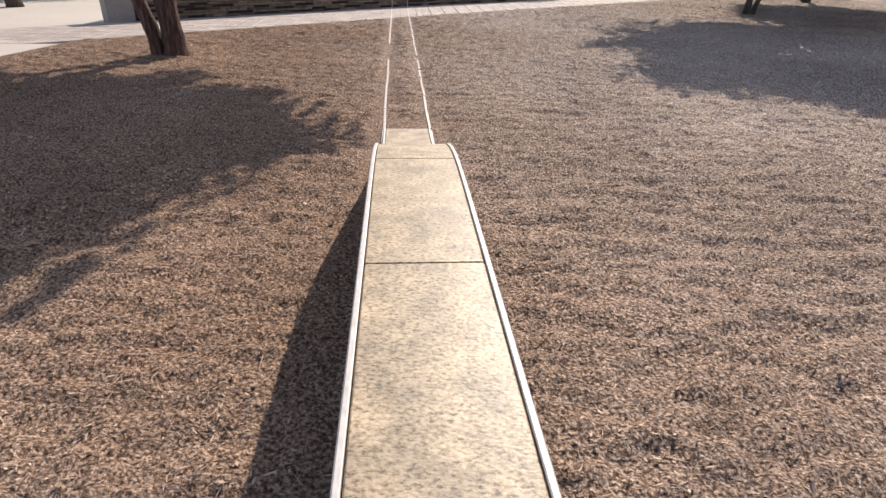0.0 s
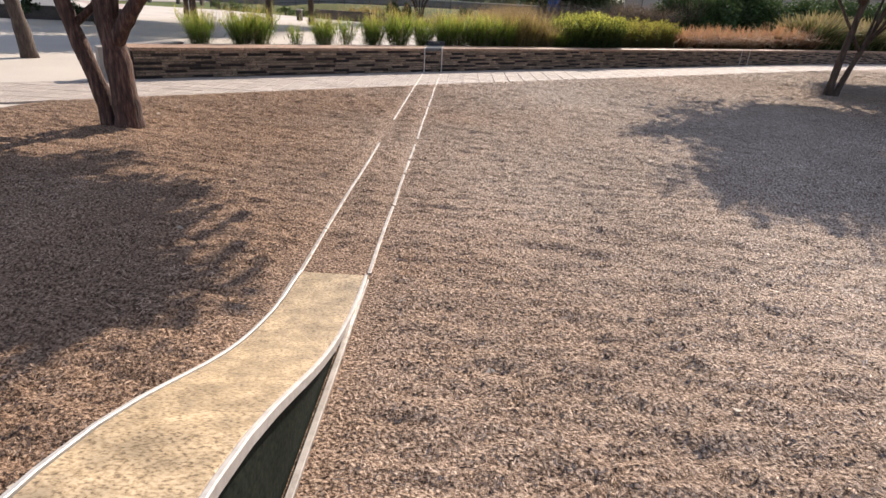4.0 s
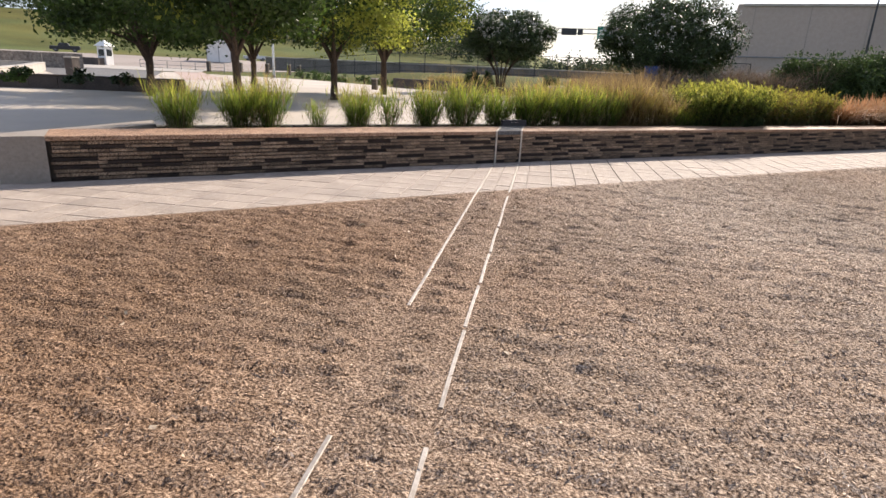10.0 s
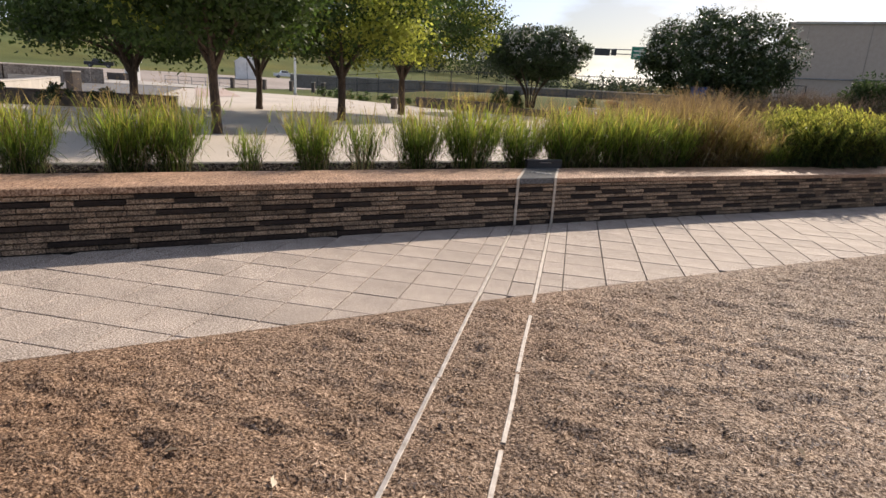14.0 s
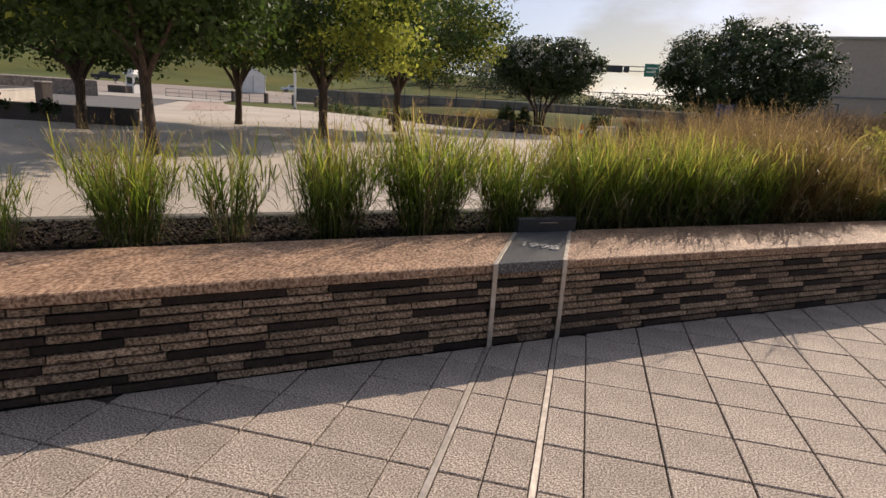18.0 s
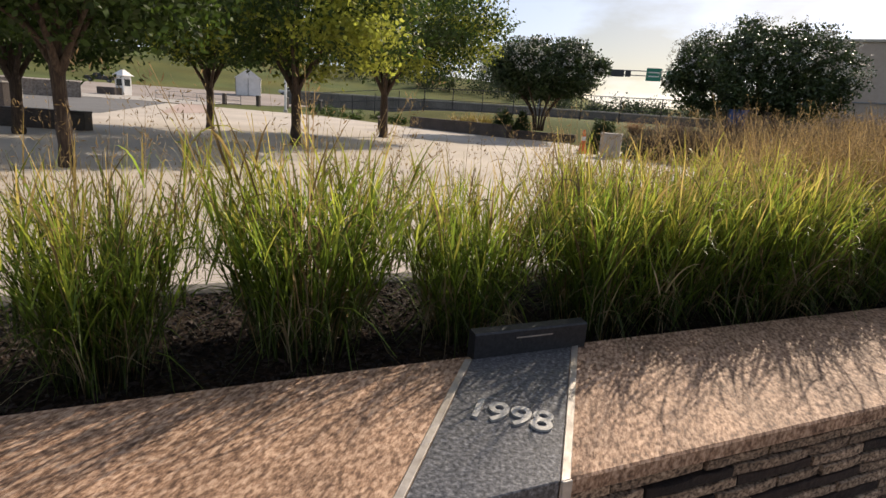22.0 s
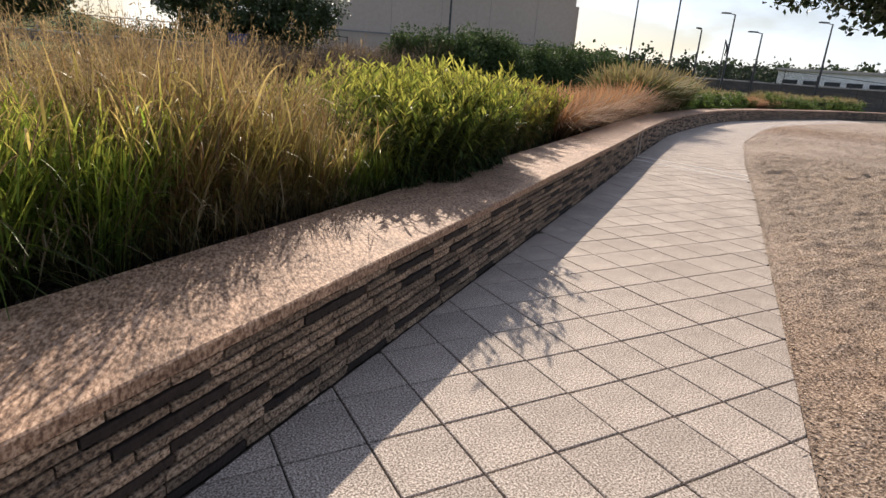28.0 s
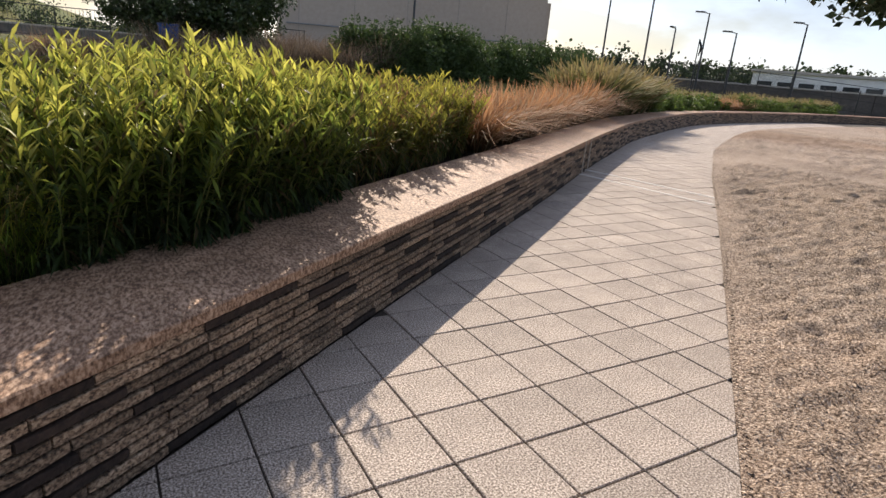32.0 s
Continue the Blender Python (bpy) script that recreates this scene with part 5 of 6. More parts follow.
def bush(name, label, at, r, material, n, leaf, seed, group=""):
    """A rounded leafy bush of many clumps."""
    rg = np.random.default_rng(seed)
    b = thing(name, label, "bush", group, at=at)
    cs = []
    for k in range(max(6, n // 90)):
        v = rg.normal(0, 1, 3)
        v[2] = abs(v[2])
        v /= np.linalg.norm(v)
        c = v * np.array(r) * rg.uniform(0.5, 0.9)
        cs.append(c + np.clip(rg.normal(0, 1, (90, 3)), -1.6, 1.6) * np.array(r) * 0.13)
    pts = np.concatenate(cs)
    pts[:, 2] = np.abs(pts[:, 2])
    part("foliage", quick_mesh("foliage", *leaf_arrays(rg, pts, leaf, slim=0.6), material), None, b)
    st = bmesh.new()
    for k in range(5):
        v = rg.normal(0, 0.5, 2)
        tube([(0, 0, -0.1), (v[0] * r[0] * 0.5, v[1] * r[1] * 0.5, r[2] * 0.6)], [0.04, 0.015], 5, st)
    part("stem_cluster", st, M_BARK, b)


# the long dark hedge behind the bed
for k in range(15):
    f = k / 14
    x, y = 11.4 + (30.0 - 11.4) * f, 45.7 + (53.4 - 45.7) * f
    bush("hedge_bush", "dense dark green hedge bush", (x + random.uniform(-0.3, 0.3), y + random.uniform(-0.6, 0.6), terrain(x, y) - 0.3), (1.75, 1.7, 3.75 - terrain(x, y) + random.uniform(-0.25, 0.25)), M_HEDGE, 10500, 0.16, 100 + k, "dark hedge")
for k, (x, y, r, m_) in enumerate(((-18.5, 27.0, 0.55, M_LEAFDARK), (-20, 26.4, 0.55, M_LEAFDARK), (-22, 25.5, 0.6, M_LEAF), (-24, 61, 1.0, M_LEAF), (-27, 63, 1.1, M_LEAF), (-21, 59, 0.9, M_LEAF), (-31, 66, 1.1, M_LEAF), (7.5, 46.5, 0.9, M_LEAFDARK), (9.5, 46.8, 0.9, M_LEAFDARK), (3.5, 46, 0.8, M_LEAFDARK), (-17, 57, 0.8, M_LEAF), (6.2, 47.2, 1.2, M_LEAFDARK), (-19, 58, 0.9, M_LEAF), (-14, 57.5, 0.8, M_LEAF), (-29, 65, 1.2, M_LEAF))):
    bush("bush", "low rounded green bush beside the plaza", (x, y, max(terrain(x, y), 0.0) + (0.4 if y < 28 else 0)), (r, r, r * 0.9), m_, 900, 0.12, 140 + k, "low bushes")
for k, (x, y) in enumerate(((-11, 54.5), (-12.4, 55.2), (-13.6, 56), (-1.5, 47.5), (0.4, 46.5))):
    put_mound(muhly[k % 2], Vector((x, y, terrain(x, y))), 1.0, "pale golden grass mound on the bank", "bank grass mounds")

for x, y, r, h in ((-9.25, 51.4, 0.85, 1.75), (-8.1, 51.5, 0.6, 1.6), (-2.9, 45.2, 0.7, 1.5)):
    bush("bush", "dark clipped upright bush beside the low wall", (x, y, max(terrain(x, y), -0.03) - 0.03), (r, r, h), M_HEDGE, 5500, 0.12, 170 + int(r * 100), "dark bushes")
straw = mound_kind(700, 0.8, M_SWITCHGOLD, 0.014, 0.32, 0.4)
for x, y in ((-12.6, 53.8), (-11.8, 53.3), (-11.0, 52.9)):
    put_mound(straw, Vector((x, y, terrain(x, y))), 1.9, "tall pale golden grass tuft behind the dark wall", "bank grass mounds")

# ---- large building ----
bd = thing("building", "large tan building with a blank panelled wall", "building", at=Matrix.Translation((36.1, 67.1, 0)) @ Matrix.Rotation(radians(171), 4, "Z"))
bm = box_bm(24.5, 24, 8.7, (12.25, -12.0, 4.35), 0)
es = [e for e in bm.edges if all(v.co.x < 1 for v in e.verts) and (abs(e.verts[0].co.z - e.verts[1].co.z) > 1 or all(v.co.z > 8 for v in e.verts))]
bmesh.ops.bevel(bm, geom=es, offset=0.7, segments=5, affect="EDGES")
part("wall", bm, M_BUILDING, bd)
for k in range(1, 6):
    part("panel_joint", box_bm(0.05, 0.03, 8.4, (k * 4.6, 0.012, 4.3)), M_BARRIER, bd)
part("parapet", box_bm(23, 0.18, 0.22, (12.6, 0.04, 8.62), 0.03), M_CONCRETE, bd)
part("cable_rail", tube([(1, 0.3, 4.2), (24, 0.3, 4.0)], [0.06, 0.06], 6), M_GREYMETAL, bd)


def lamp_pole(x, y, h, arm=1.2, heading=0.0):
    p = thing("street_lamp", "tall dark street lamp pole with a flat head", "street lamp", "street lamps", at=Matrix.Translation((x, y, -0.1)) @ Matrix.Rotation(heading, 4, "Z"))
    part("pole", tube([(0, 0, 0), (0, 0, h * 0.5), (0, 0, h)], [0.11, 0.09, 0.06], 8), M_DARKSTEEL, p)
    part("base", tube([(0, 0, 0), (0, 0, 0.5)], [0.24, 0.22], 10), M_CONCRETE, p)
    part("arm", tube([(0, 0, h - 0.05), (arm * 0.5, 0, h + 0.05)], [0.04, 0.035], 6), M_DARKSTEEL, p)
    part("head", box_bm(0.8, 0.32, 0.12, (arm * 0.5 + 0.3, 0, h + 0.06), 0.04), M_DARKSTEEL, p)


for x, y, h, hd in ((41.1, 63.9, 9.3, 3.6), (43.9, 61.4, 11.5, 3.9), (45.5, 59.8, 6.6, 3.6), (47.2, 57.9, 8.0, 2.6), (48.8, 56.0, 6.5, 2.6), (51.9, 51.9, 7.4, 2.8), (20.5, 60.5, 9.0, 1.0)):
    lamp_pole(x - 0.7, y + 0.56, h, 1.0, hd)
fl = thing("flag_pole", "thin pole with a furled dark flag", "pole", at=(43.5, 56.2, -0.1))
part("shaft", tube([(0, 0, 0), (0, 0, 5.6)], [0.06, 0.04], 8), M_DARKSTEEL, fl)
bm = bmesh.new()
for k in range(5):
    tube([(0.05, 0.02 * k, 5.5), (0.25 + 0.08 * k, 0.05 * k - 0.1, 4.9), (0.18 + 0.05 * k, 0.04 * k, 4.2 + 0.1 * k)], [0.05, 0.12, 0.03], 6, bm)
part("flag", bm, M_BLACKPAINT, fl)

tr = thing("site_office", "long pale single-storey office building with dark windows", "building", at=Matrix.Translation((78, 66.5, 0)) @ Matrix.Rotation(radians(-57), 4, "Z"))
part("body", box_bm(17, 5, 3.6, (0, 0, 2.4), 0.06), M_WHITE, tr)
part("roof", box_bm(17.6, 5.6, 0.35, (0, 0, 4.35), 0.05), M_CONCRETE, tr)
for k in range(7):
    part("window", box_bm(1.7, 0.1, 1.5, (-7 + k * 2.33, -2.52, 2.4), 0.02), M_GLASS, tr)

# road gantry with green signs
ga = thing("sign_gantry", "highway sign gantry with green sign boards", "road sign", at=(-3, 202, 6))
for x in (-30, 26):
    part("post", tube([(x, 0, -6), (x, 0, 9.5)], [0.3, 0.25], 8), M_GREYMETAL, ga)
for z in (8.2, 9.5):
    part("beam", tube([(-30, 0, z), (26, 0, z)], [0.14, 0.14], 6), M_GREYMETAL, ga)
for x, w, h, m_ in ((2.6, 4.2, 3.6, M_SIGNGREEN), (8.0, 4.0, 2.6, M_SIGNGREEN), (-8, 4.6, 2.0, M_DARKSTEEL), (-4.6, 1.6, 1.8, M_DARKSTEEL)):
    sg = part("sign_board", box_bm(w, 0.15, h, (x, -0.3, 8.6), 0.03), m_, ga)
    if m_ is M_SIGNGREEN:
        for q in (0.6, -0.5):
            part("text_bar", box_bm(w * 0.7, 0.04, 0.35, (x, -0.4, 8.6 + q)), M_WHITE, sg, "illegible white lettering")

# far tree line
rgf = np.random.default_rng(77)
pts = []
for a0, a1, dd, hz in ((-0.1, 0.35, 230, 5.5), (0.45, 1.15, 150, 5.4), (-1.0, -0.55, 300, 16), (-0.5, -0.12, 260, 9)):
    for k in range(int((a1 - a0) * (330 if dd < 200 else 220))):
        a = rgf.uniform(a0, a1)
        q = dd * rgf.uniform(0.95, 1.25)
        x, y = q * math.sin(a), q * math.cos(a) + 15
        r = rgf.uniform(2.2, 4.5) * dd / 200
        z0 = terrain(x, y)
        for j in range(5):
            o = rgf.normal(0, 1, 3) * r * 0.55
            c = np.array([x, y, z0 + hz * rgf.uniform(0.1, 0.7)]) + o
            pts.append(c + rgf.normal(0, 1, (44, 3)) * r * 0.3)
pts = np.concatenate(pts)
ob = part("far_woods", quick_mesh("far_woods", *leaf_arrays(rgf, pts, 0.85, slim=0.8), M_FAR), None)
tagged(ob, "hazy dark green tree line on the horizon", "woods", kind="stuff")

# low green shrubs along the far sweep of the wall
for k in range(26):
    s = 35.5 + k * 1.15
    p = on(s, D0 - 0.05 + random.uniform(-0.15, 0.1), 0.4)[0]
    if not 46 < s < 49:
        bush("shrub", "low dense green shrub along the curved wall", p, (0.9, 0.9, random.uniform(0.85, 1.15)), M_SHRUB, 1300, 0.1, 300 + k, "shrubs along the wall")


# ---- small pieces: wall stones ----
H_C = 0.049


def stone_mesh(L, seed):
    """A ledge stone with a rough, chamfered face; its back lies at y = 0 and its face at y = -0.05."""
    rd = random.Random(seed)
    n = max(2, round(L / 0.08))
    V, F = [], []
    hh = (H_C - rd.uniform(0.007, 0.012)) / 2
    for i in range(n + 1):
        x = -L / 2 + L * i / n
        e = 0.003 if i in (0, n) else 0
        j = rd.uniform(-0.004, 0.004)
        V += [(x, 0, -hh), (x, -0.045 + e + j, -hh + rd.uniform(0, 0.0015)), (x, -0.049 + e + j, -hh + 0.003), (x, -0.049 + e + j + rd.uniform(-0.003, 0.003), hh - 0.003), (x, -0.045 + e + j, hh - rd.uniform(0, 0.0015)), (x, 0, hh)]
    for i in range(n):
        for k in range(5):
            a = i * 6 + k
            F.append((a, a + 6, a + 7, a + 1))
    F += [(0, 1, 2, 3, 4, 5), tuple(n * 6 + q for q in (5, 4, 3, 2, 1, 0))]
    return V, F


LENGTHS = (0.17, 0.23, 0.30, 0.38, 0.48, 0.60)
STONES = {(i, v): stone_mesh(L - 0.008, i * 7 + v) for i, L in enumerate(LENGTHS) for v in range(4)}
meshes = {}
for key, (V, F) in STONES.items():
    for dark in (0, 1):
        meshes[key + (dark,)] = mesh_from("stone", V, F, M_STONEDARK if dark else M_STONE)
rest = {0: [[], []], 1: [[], []]}
rs = random.Random(4)
below = []
for c in range(10):
    s, run, dk = 0.01, 0, []
    s += rs.uniform(0, 0.05)
    while s < S_END - 0.6:
        dark = rs.random() < (0.6 if c == 0 else 0.36) and run <= 0 and not any(a - 0.1 < s + 0.2 < b + 0.1 for a, b in below)
        run = 1 if dark else run - 1
        i = rs.choice((3, 3, 4, 4, 5)) if dark else rs.choice((0, 1, 1, 2, 2, 3, 3, 4))
        L = LENGTHS[i]
        p, t = on(s + L / 2, -0.004 + rs.uniform(-0.005, 0.003), 0.0 + H_C * (c + 0.5))
        v = rs.randrange(4)
        if 4.4 < s < 11.0:
            ob = new("stone", meshes[(i, v, int(dark))])
            ob.parent = wall
            ob.matrix_basis = Matrix.Translation(p - Vector((t.y, -t.x, 0)) * 0.045) @ Matrix.Rotation(math.atan2(t.y, t.x), 4, "Z")
        else:
            m = Matrix.Translation(p - Vector((t.y, -t.x, 0)) * 0.045) @ Matrix.Rotation(math.atan2(t.y, t.x), 4, "Z")
            SV, SF = STONES[(i, v)]
            o = len(rest[int(dark)][0])
            rest[int(dark)][0].extend(tuple(m @ Vector(q)) for q in SV)
            rest[int(dark)][1].extend(tuple(q + o for q in f) for f in SF)
        if dark:
            dk.append((s, s + L))
        s += L
    below = dk
for dark in (0, 1):
    ob = part("far_stones", mesh_from("far_stones", rest[dark][0], rest[dark][1], M_STONEDARK if dark else M_STONE), None, wall)
    tagged(ob, kind="stuff")


# ---- small pieces: path pavers ----
def clip(poly, p, n):
    """Keep the side of the line through p to which n points."""
    out = []
    for i, a in enumerate(poly):
        b = poly[(i + 1) % len(poly)]
        da, db = (a - p).dot(n), (b - p).dot(n)
        if da >= 0:
            out.append(a)
        if (da < 0) != (db < 0):
            out.append(a.lerp(b, da / (da - db)))
    return out


def paver_mesh(poly, origin):
    """A flat stone with chamfered rim from a flat outline."""
    c = sum(poly, Vector((0, 0))) / len(poly)
    V = [(*(q - origin), -0.03) for q in poly] + [(*(q - origin), -0.004) for q in poly] + [(*(q + (c - q).normalized() * 0.005 - origin), 0.0) for q in poly]
    n = len(poly)
    F = [tuple(range(2 * n, 3 * n))]
    for i in range(n):
        j = (i + 1) % n
        F += [(i, j, n + j, n + i), (n + i, n + j, 2 * n + j, 2 * n + i)]
    return V, F


path = thing("pavement", "path of square exposed-aggregate pavers along the wall", "path", kind="structure")
P, PV = 0.3567, 0.3605
U2, V2, O2 = U_STRIP.to_2d(), V_STRIP.to_2d(), O_STRIP.to_2d()
cols = [(0.003, 0.189), (0.227, 0.407), (-0.189, -0.003), (-0.407, -0.227)]
for k in range(150):
    cols.append((0.413 + k * P, 0.413 + (k + 1) * P - 0.009))
for k in range(22):
    cols.append((-0.413 - (k + 1) * P + 0.009, -0.413 - k * P))
whole, far_v, far_f, count = {}, [], [], 0
rp = random.Random(8)
for u0, u1 in cols:
    um = (u0 + u1) / 2
    for r in range(-90, 26):
        v0, v1 = r * PV + 0.123, (r + 1) * PV + 0.114
        c = O2 + U2 * um - V2 * ((v0 + v1) / 2)
        if c.x < -9 or c.x > 52 or c.y < 8:
            continue
        s, d = nearest(c.x, c.y)
        if d < -0.3 or d > PATH_W + 0.3 or s > 58 or s < -2.5:
            continue
        poly = [O2 + U2 * a - V2 * b for a, b in ((u0, v0), (u1, v0), (u1, v1), (u0, v1))]
        pw, t = on(s, 0.004)
        pl, _ = on(s, PATH_W)
        nn = Vector((t.y, -t.x))
        full = len(poly)
        q = clip(clip(poly, pw.to_2d(), nn), pl.to_2d(), -nn)
        if len(q) < 3:
            continue
        area = abs(sum(q[i].cross(q[(i + 1) % len(q)]) for i in range(len(q)))) / 2
        if area < 0.004:
            continue
        near = 3.6 < s < 15.4
        jig = Vector((0, 0, rp.uniform(-0.0025, 0.0015)))
        if near:
            if len(q) == 4 and area > 0.999 * (u1 - u0) * (v1 - v0):
                key = round(u1 - u0, 3)
                if key not in whole:
                    whole[key] = mesh_from("paver", *paver_mesh(q, c), M_PAVER)
                me = whole[key]
            else:
                me = mesh_from("paver", *paver_mesh(q, c), M_PAVER)
            ob = new("paver", me)
            ob.parent = path
            ob.location = (c.x, c.y, jig.z)
            count += 1
        else:
            VV, FF = paver_mesh(q, Vector((0, 0)))
            o = len(far_v)
            far_v.extend((a, b, z + jig.z) for a, b, z in VV)
            far_f.extend(tuple(i + o for i in f) for f in FF)
tagged(part("far_pavers", mesh_from("far_pavers", far_v, far_f, M_PAVER), None, path), kind="stuff")

# ---- small pieces: the lawn's uneven surface, chips and dead grass ----
ex = np.array([p[0] for p in LAWN_EDGE])
ey = np.array([p[1] for p in LAWN_EDGE])


def lawn_room(x, y):
    """How far inside the lawn's edge a place lies, about, in metres; less than nothing outside."""
    r = np.minimum((np.interp(x, ex[4:], ey[4:]) - y) * 0.7, x - np.interp(y, ey[:5], ex[:5]))
    u = np.abs((x - O_STRIP.x) * U_STRIP.x + (y - O_STRIP.y) * U_STRIP.y)
    v = -((x - O_STRIP.x) * V_STRIP.x + (y - O_STRIP.y) * V_STRIP.y)
    return np.where((v > 11.99), np.minimum(r, u - 0.19), r), u, v


def furrow(a, b):
    """The turf's lie: low swells cut by narrow, winding furrows."""
    n1 = noise.noise((a * 2.4 + b * 0.8, b * 5.0, 0.0))
    n2 = noise.noise((a * 5.4 + 1.2 * n1, b * 10.5 + n1, 3.0))
    n3 = noise.noise((a * 1.4 + 0.8 * n2, b * 4.2 + 0.4 * n1, 7.0))
    n4 = noise.noise((a * 2.6 + 0.5 * n2, b * 6.5 + 0.5 * n1, 9.0))
    n5 = noise.noise((a * 5.2 + n1, b * 11.0, 13.0))
    gate = smooth01(-0.15, 0.2, noise.noise((a * 1.7, b * 1.7, 5.0)))
    clods = smooth01(3.5, 7.5, a) * (0.02 + 0.034 * noise.noise((a * 3.4 + n1, b * 8.0, 21.0)) - 0.045 * math.exp(-(noise.noise((a * 2.6 + n2, b * 6.5, 23.0)) / 0.14) ** 2))
    return 0.034 + clods + (0.016 * n1 + 0.024 * n2 - 0.026 * math.exp(-(n3 / 0.06) ** 2) - 0.02 * math.exp(-(n4 / 0.07) ** 2) * gate - 0.018 * math.exp(-(n5 / 0.09) ** 2))


gx = np.concatenate([np.arange(-6.6, 6.0, 0.038), np.arange(6.0, 16.0, 0.06)])
gy = np.concatenate([np.arange(-3.0, 0.5, 0.07), np.arange(0.5, 16.5, 0.032), np.arange(16.5, 28.0, 0.05)])
ridge = np.clip(np.array([[furrow(a, b) for a in gx] for b in gy]), 0.002, 0.12)
GX, GY = np.meshgrid(gx, gy)
room, GU, GV = lawn_room(GX, GY)
ridge = 0.002 + (ridge - 0.002) * np.clip(room / 0.3, 0, 1) * np.clip(np.abs(GU - 0.208) / 0.15, 0.15, 1) * np.where((GU < 0.35) & (GV > 11.5), 0.15, 1) * np.clip((15.9 - GX) / 0.8, 0, 1) * np.clip((GY + 3.0) / 0.8, 0, 1) * np.clip((27.9 - GY) / 0.8, 0, 1)
n0, n1 = len(gx), len(gy)
ok = room[:-1, :-1] > 0.03
j, i = np.nonzero(ok)
F = np.stack([j * n0 + i, j * n0 + i + 1, (j + 1) * n0 + i + 1, (j + 1) * n0 + i], 1)
cx, cy = np.arange(15.95, 34.0, 0.13), np.arange(8.0, 36.0, 0.13)
CX, CY = np.meshgrid(cx, cy)
far_ridge = np.array([[furrow(a * 0.7, b * 0.7) for a in cx] for b in cy])
far_room = lawn_room(CX, CY)[0]
far_ridge = 0.002 + np.clip(far_ridge * 1.6, 0, 0.16) * np.clip(far_room / 0.3, 0, 1) * np.clip((CX - 15.95) / 0.8, 0, 1) * np.clip((33.5 - CX) / 2, 0, 1) * np.clip((35.5 - CY) / 2, 0, 1)
jj, ii = np.nonzero(far_room[:-1, :-1] > 0.05)
FF = np.stack([jj * len(cx) + ii, jj * len(cx) + ii + 1, (jj + 1) * len(cx) + ii + 1, (jj + 1) * len(cx) + ii], 1)
part("turf", quick_mesh("turf", np.stack([CX, CY, far_ridge], -1), FF, M_LAWN), None, lawn, smooth=True)
turf = part("turf", quick_mesh("turf", np.stack([GX, GY, ridge], -1), F, M_LAWN), None, lawn, smooth=True)

rl = np.random.default_rng(3)
N_ = 900000
x = rl.uniform(-6.0, 15.5, N_)
y = rl.uniform(0.2, 27.0, N_)
keep = rl.uniform(0, 1, N_) < np.clip(1.2 - np.abs(x - 0.2 - np.clip(y - 17, 0, 6)) / 7.5, 0.15, 1)
x, y = x[keep], y[keep]
room, u, v = lawn_room(x, y)
inside = (room + rl.normal(0, 0.025, len(x)) > 0) & ~((u < 0.225) & (v > 11.98)) & ((np.abs(u - 0.208) > 0.012) | (rl.uniform(0, 1, len(x)) < 0.12))
x, y = x[inside], y[inside]
n = len(x)
iy, ix = np.clip(np.searchsorted(gy, y), 0, n1 - 1), np.clip(np.searchsorted(gx, x), 0, n0 - 1)
zi = ridge[iy, ix]
down_y, down_x = np.gradient(ridge, gy, gx)
sx_, sy_ = np.clip(down_x[iy, ix], -1, 1), np.clip(down_y[iy, ix], -1, 1)
lie = zi > 0.012
lie |= rl.uniform(0, 1, n) < 0.5
x, y, zi, sx_, sy_ = x[lie], y[lie], zi[lie], sx_[lie], sy_[lie]
n = len(x)
a = rl.uniform(0, np.pi, n)
L = rl.gamma(2.6, 0.0022, n) + 0.004
W = rl.uniform(0.0024, 0.0064, n)
long = rl.uniform(0, 1, n) < 0.5
L = np.where(long, rl.uniform(0.010, 0.030, n), L)
W = np.where(long, rl.uniform(0.0013, 0.0032, n), W)
tilt = rl.normal(0, 0.32, n) * np.where(long, 0.4, 1) + np.arctan(sx_ * np.cos(a) + sy_ * np.sin(a))
roll = rl.normal(0, 0.35, n) + np.arctan(sy_ * np.cos(a) - sx_ * np.sin(a))
d = np.stack([np.cos(a) * np.cos(tilt), np.sin(a) * np.cos(tilt), np.sin(tilt)], 1)
sd = np.stack([-np.sin(a) * np.cos(roll), np.cos(a) * np.cos(roll), np.sin(roll)], 1)
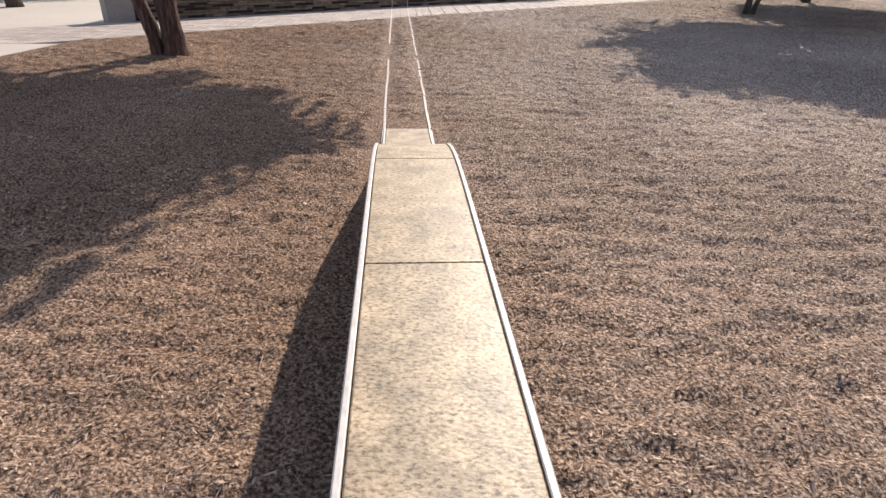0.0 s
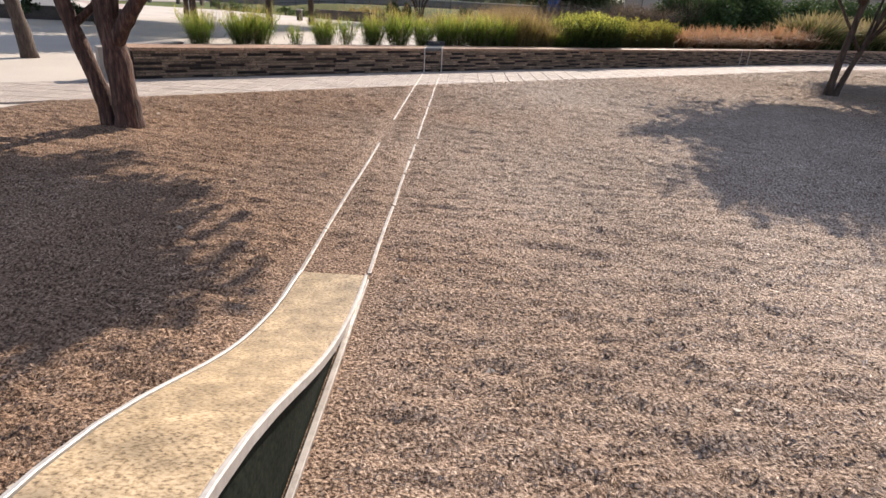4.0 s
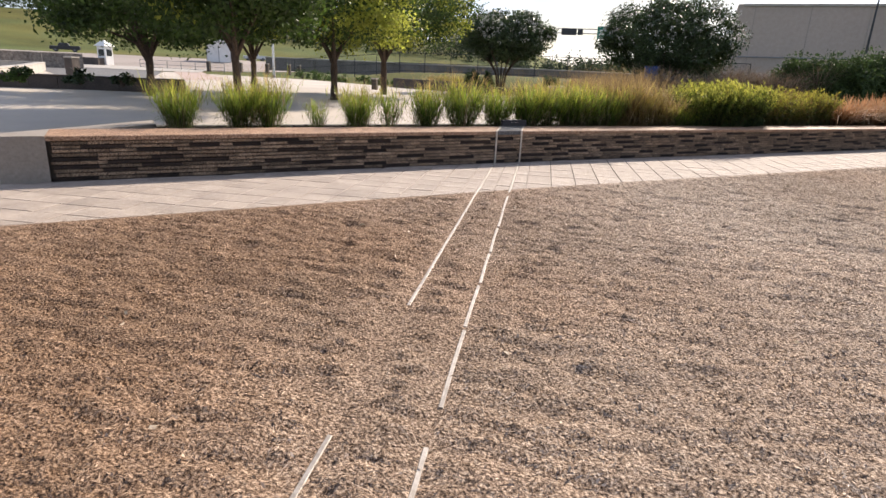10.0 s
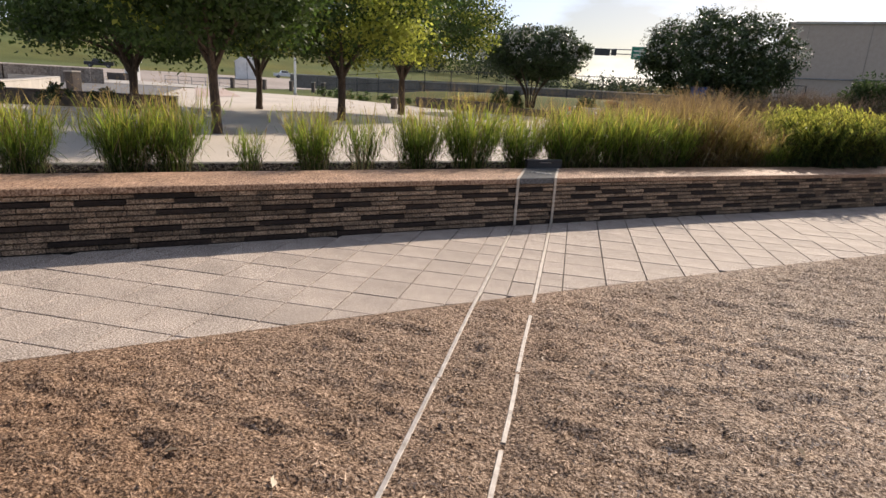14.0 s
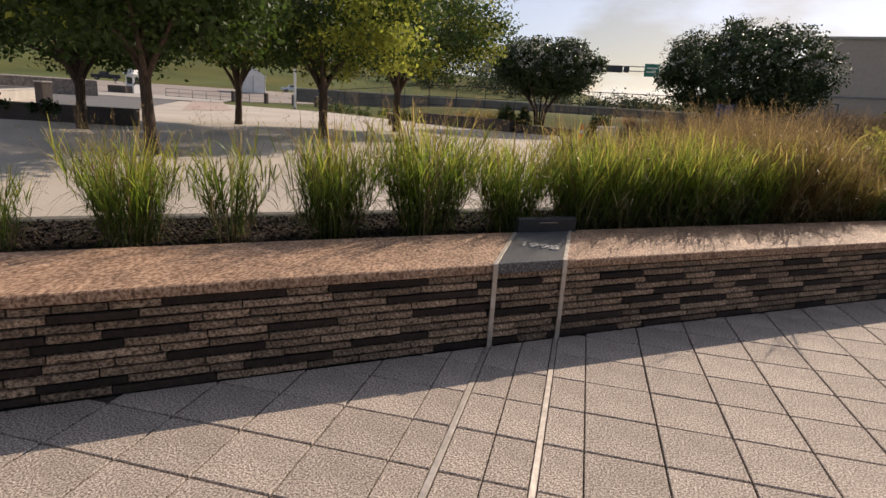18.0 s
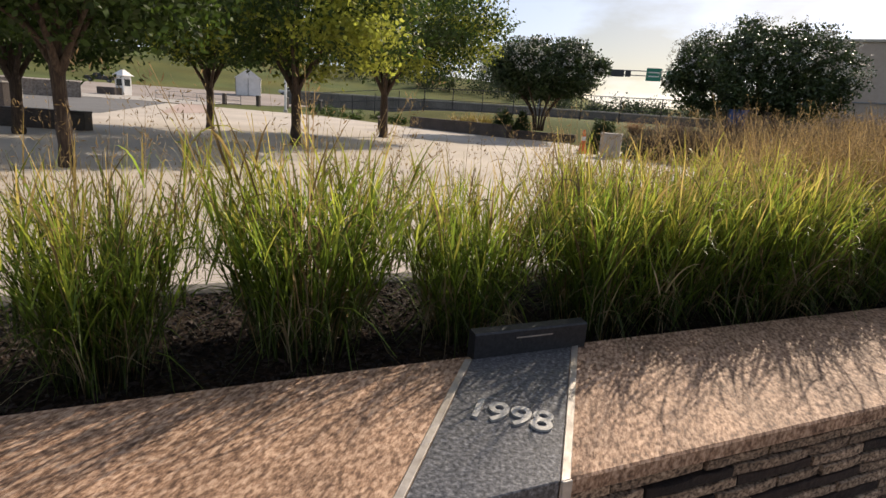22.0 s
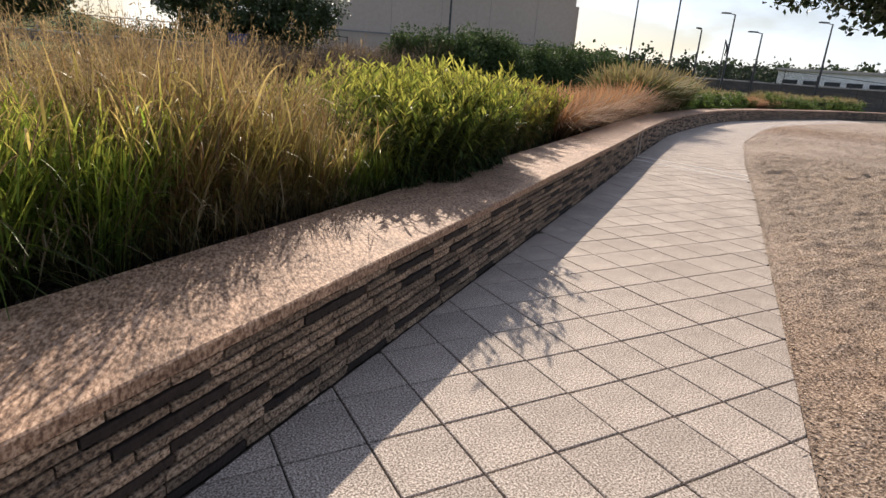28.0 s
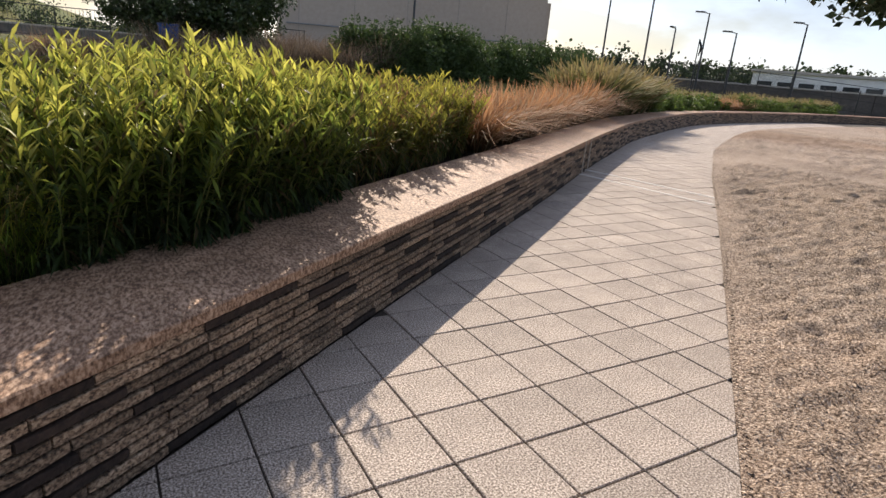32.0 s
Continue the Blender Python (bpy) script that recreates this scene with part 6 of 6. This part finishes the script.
c = np.stack([x, y, zi + 0.001 + rl.uniform(0, 0.006, n) + np.abs(np.sin(tilt)) * L * 0.5], 1)
V = np.stack([c - d * L[:, None] - sd * W[:, None] * 0.6, c - d * L[:, None] * 0.2 + sd * W[:, None], c + d * L[:, None], c + d * L[:, None] * 0.1 - sd * W[:, None]], 1)
chips = part("wood_chips", quick_mesh("wood_chips", V.reshape(-1, 3), np.arange(4 * n).reshape(-1, 4), M_CHIP), None)
tagged(chips, "dry wood chips and dead grass strewn on the lawn", "wood chips", kind="stuff")

# fallen dry leaves
rv = np.random.default_rng(9)
lx, ly = rv.uniform(-4, 7, 170), rv.uniform(1.0, 17, 170)
room, u, v = lawn_room(lx, ly)
lx, ly = lx[(room > 0.05) & (u > 0.3)], ly[(room > 0.05) & (u > 0.3)]
dl = np.stack([rv.normal(0, 1, len(lx)), rv.normal(0, 1, len(lx)), rv.normal(0, 0.15, len(lx))], 1)
leaves = part("fallen_leaves", quick_mesh("fallen_leaves", *leaf_arrays(rv, np.stack([lx, ly, ridge[np.clip(np.searchsorted(gy, ly), 0, n1 - 1), np.clip(np.searchsorted(gx, lx), 0, n0 - 1)] + 0.006], 1), 0.055, dl, slim=0.6), M_DRYLEAF), None)
tagged(leaves, "scattered pale dry leaves on the lawn", "fallen leaves", kind="stuff")

# bark litter in the planting bed
nb = 40000
sb, db = rv.uniform(1.3, 16, nb), rv.uniform(-WALL_W - 1.38, -WALL_W - 0.01, nb)
pb = np.array([on(a, b, 0.0)[0][:] for a, b in zip(sb, db)])
pb[:, 2] = np.interp(-db - WALL_W, [0, 0.12, 0.7, 1.4], [0.44, 0.432, 0.462, 0.425]) + rv.uniform(0.0, 0.012, nb)
dv = np.stack([rv.normal(0, 1, nb), rv.normal(0, 1, nb), rv.normal(0, 0.3, nb)], 1)
litter = part("bark_litter", quick_mesh("bark_litter", *leaf_arrays(rv, pb, 0.04, dv, slim=0.35), M_LITTER), None)
tagged(litter, "brown bark litter on the planting bed", "bark mulch", kind="stuff")
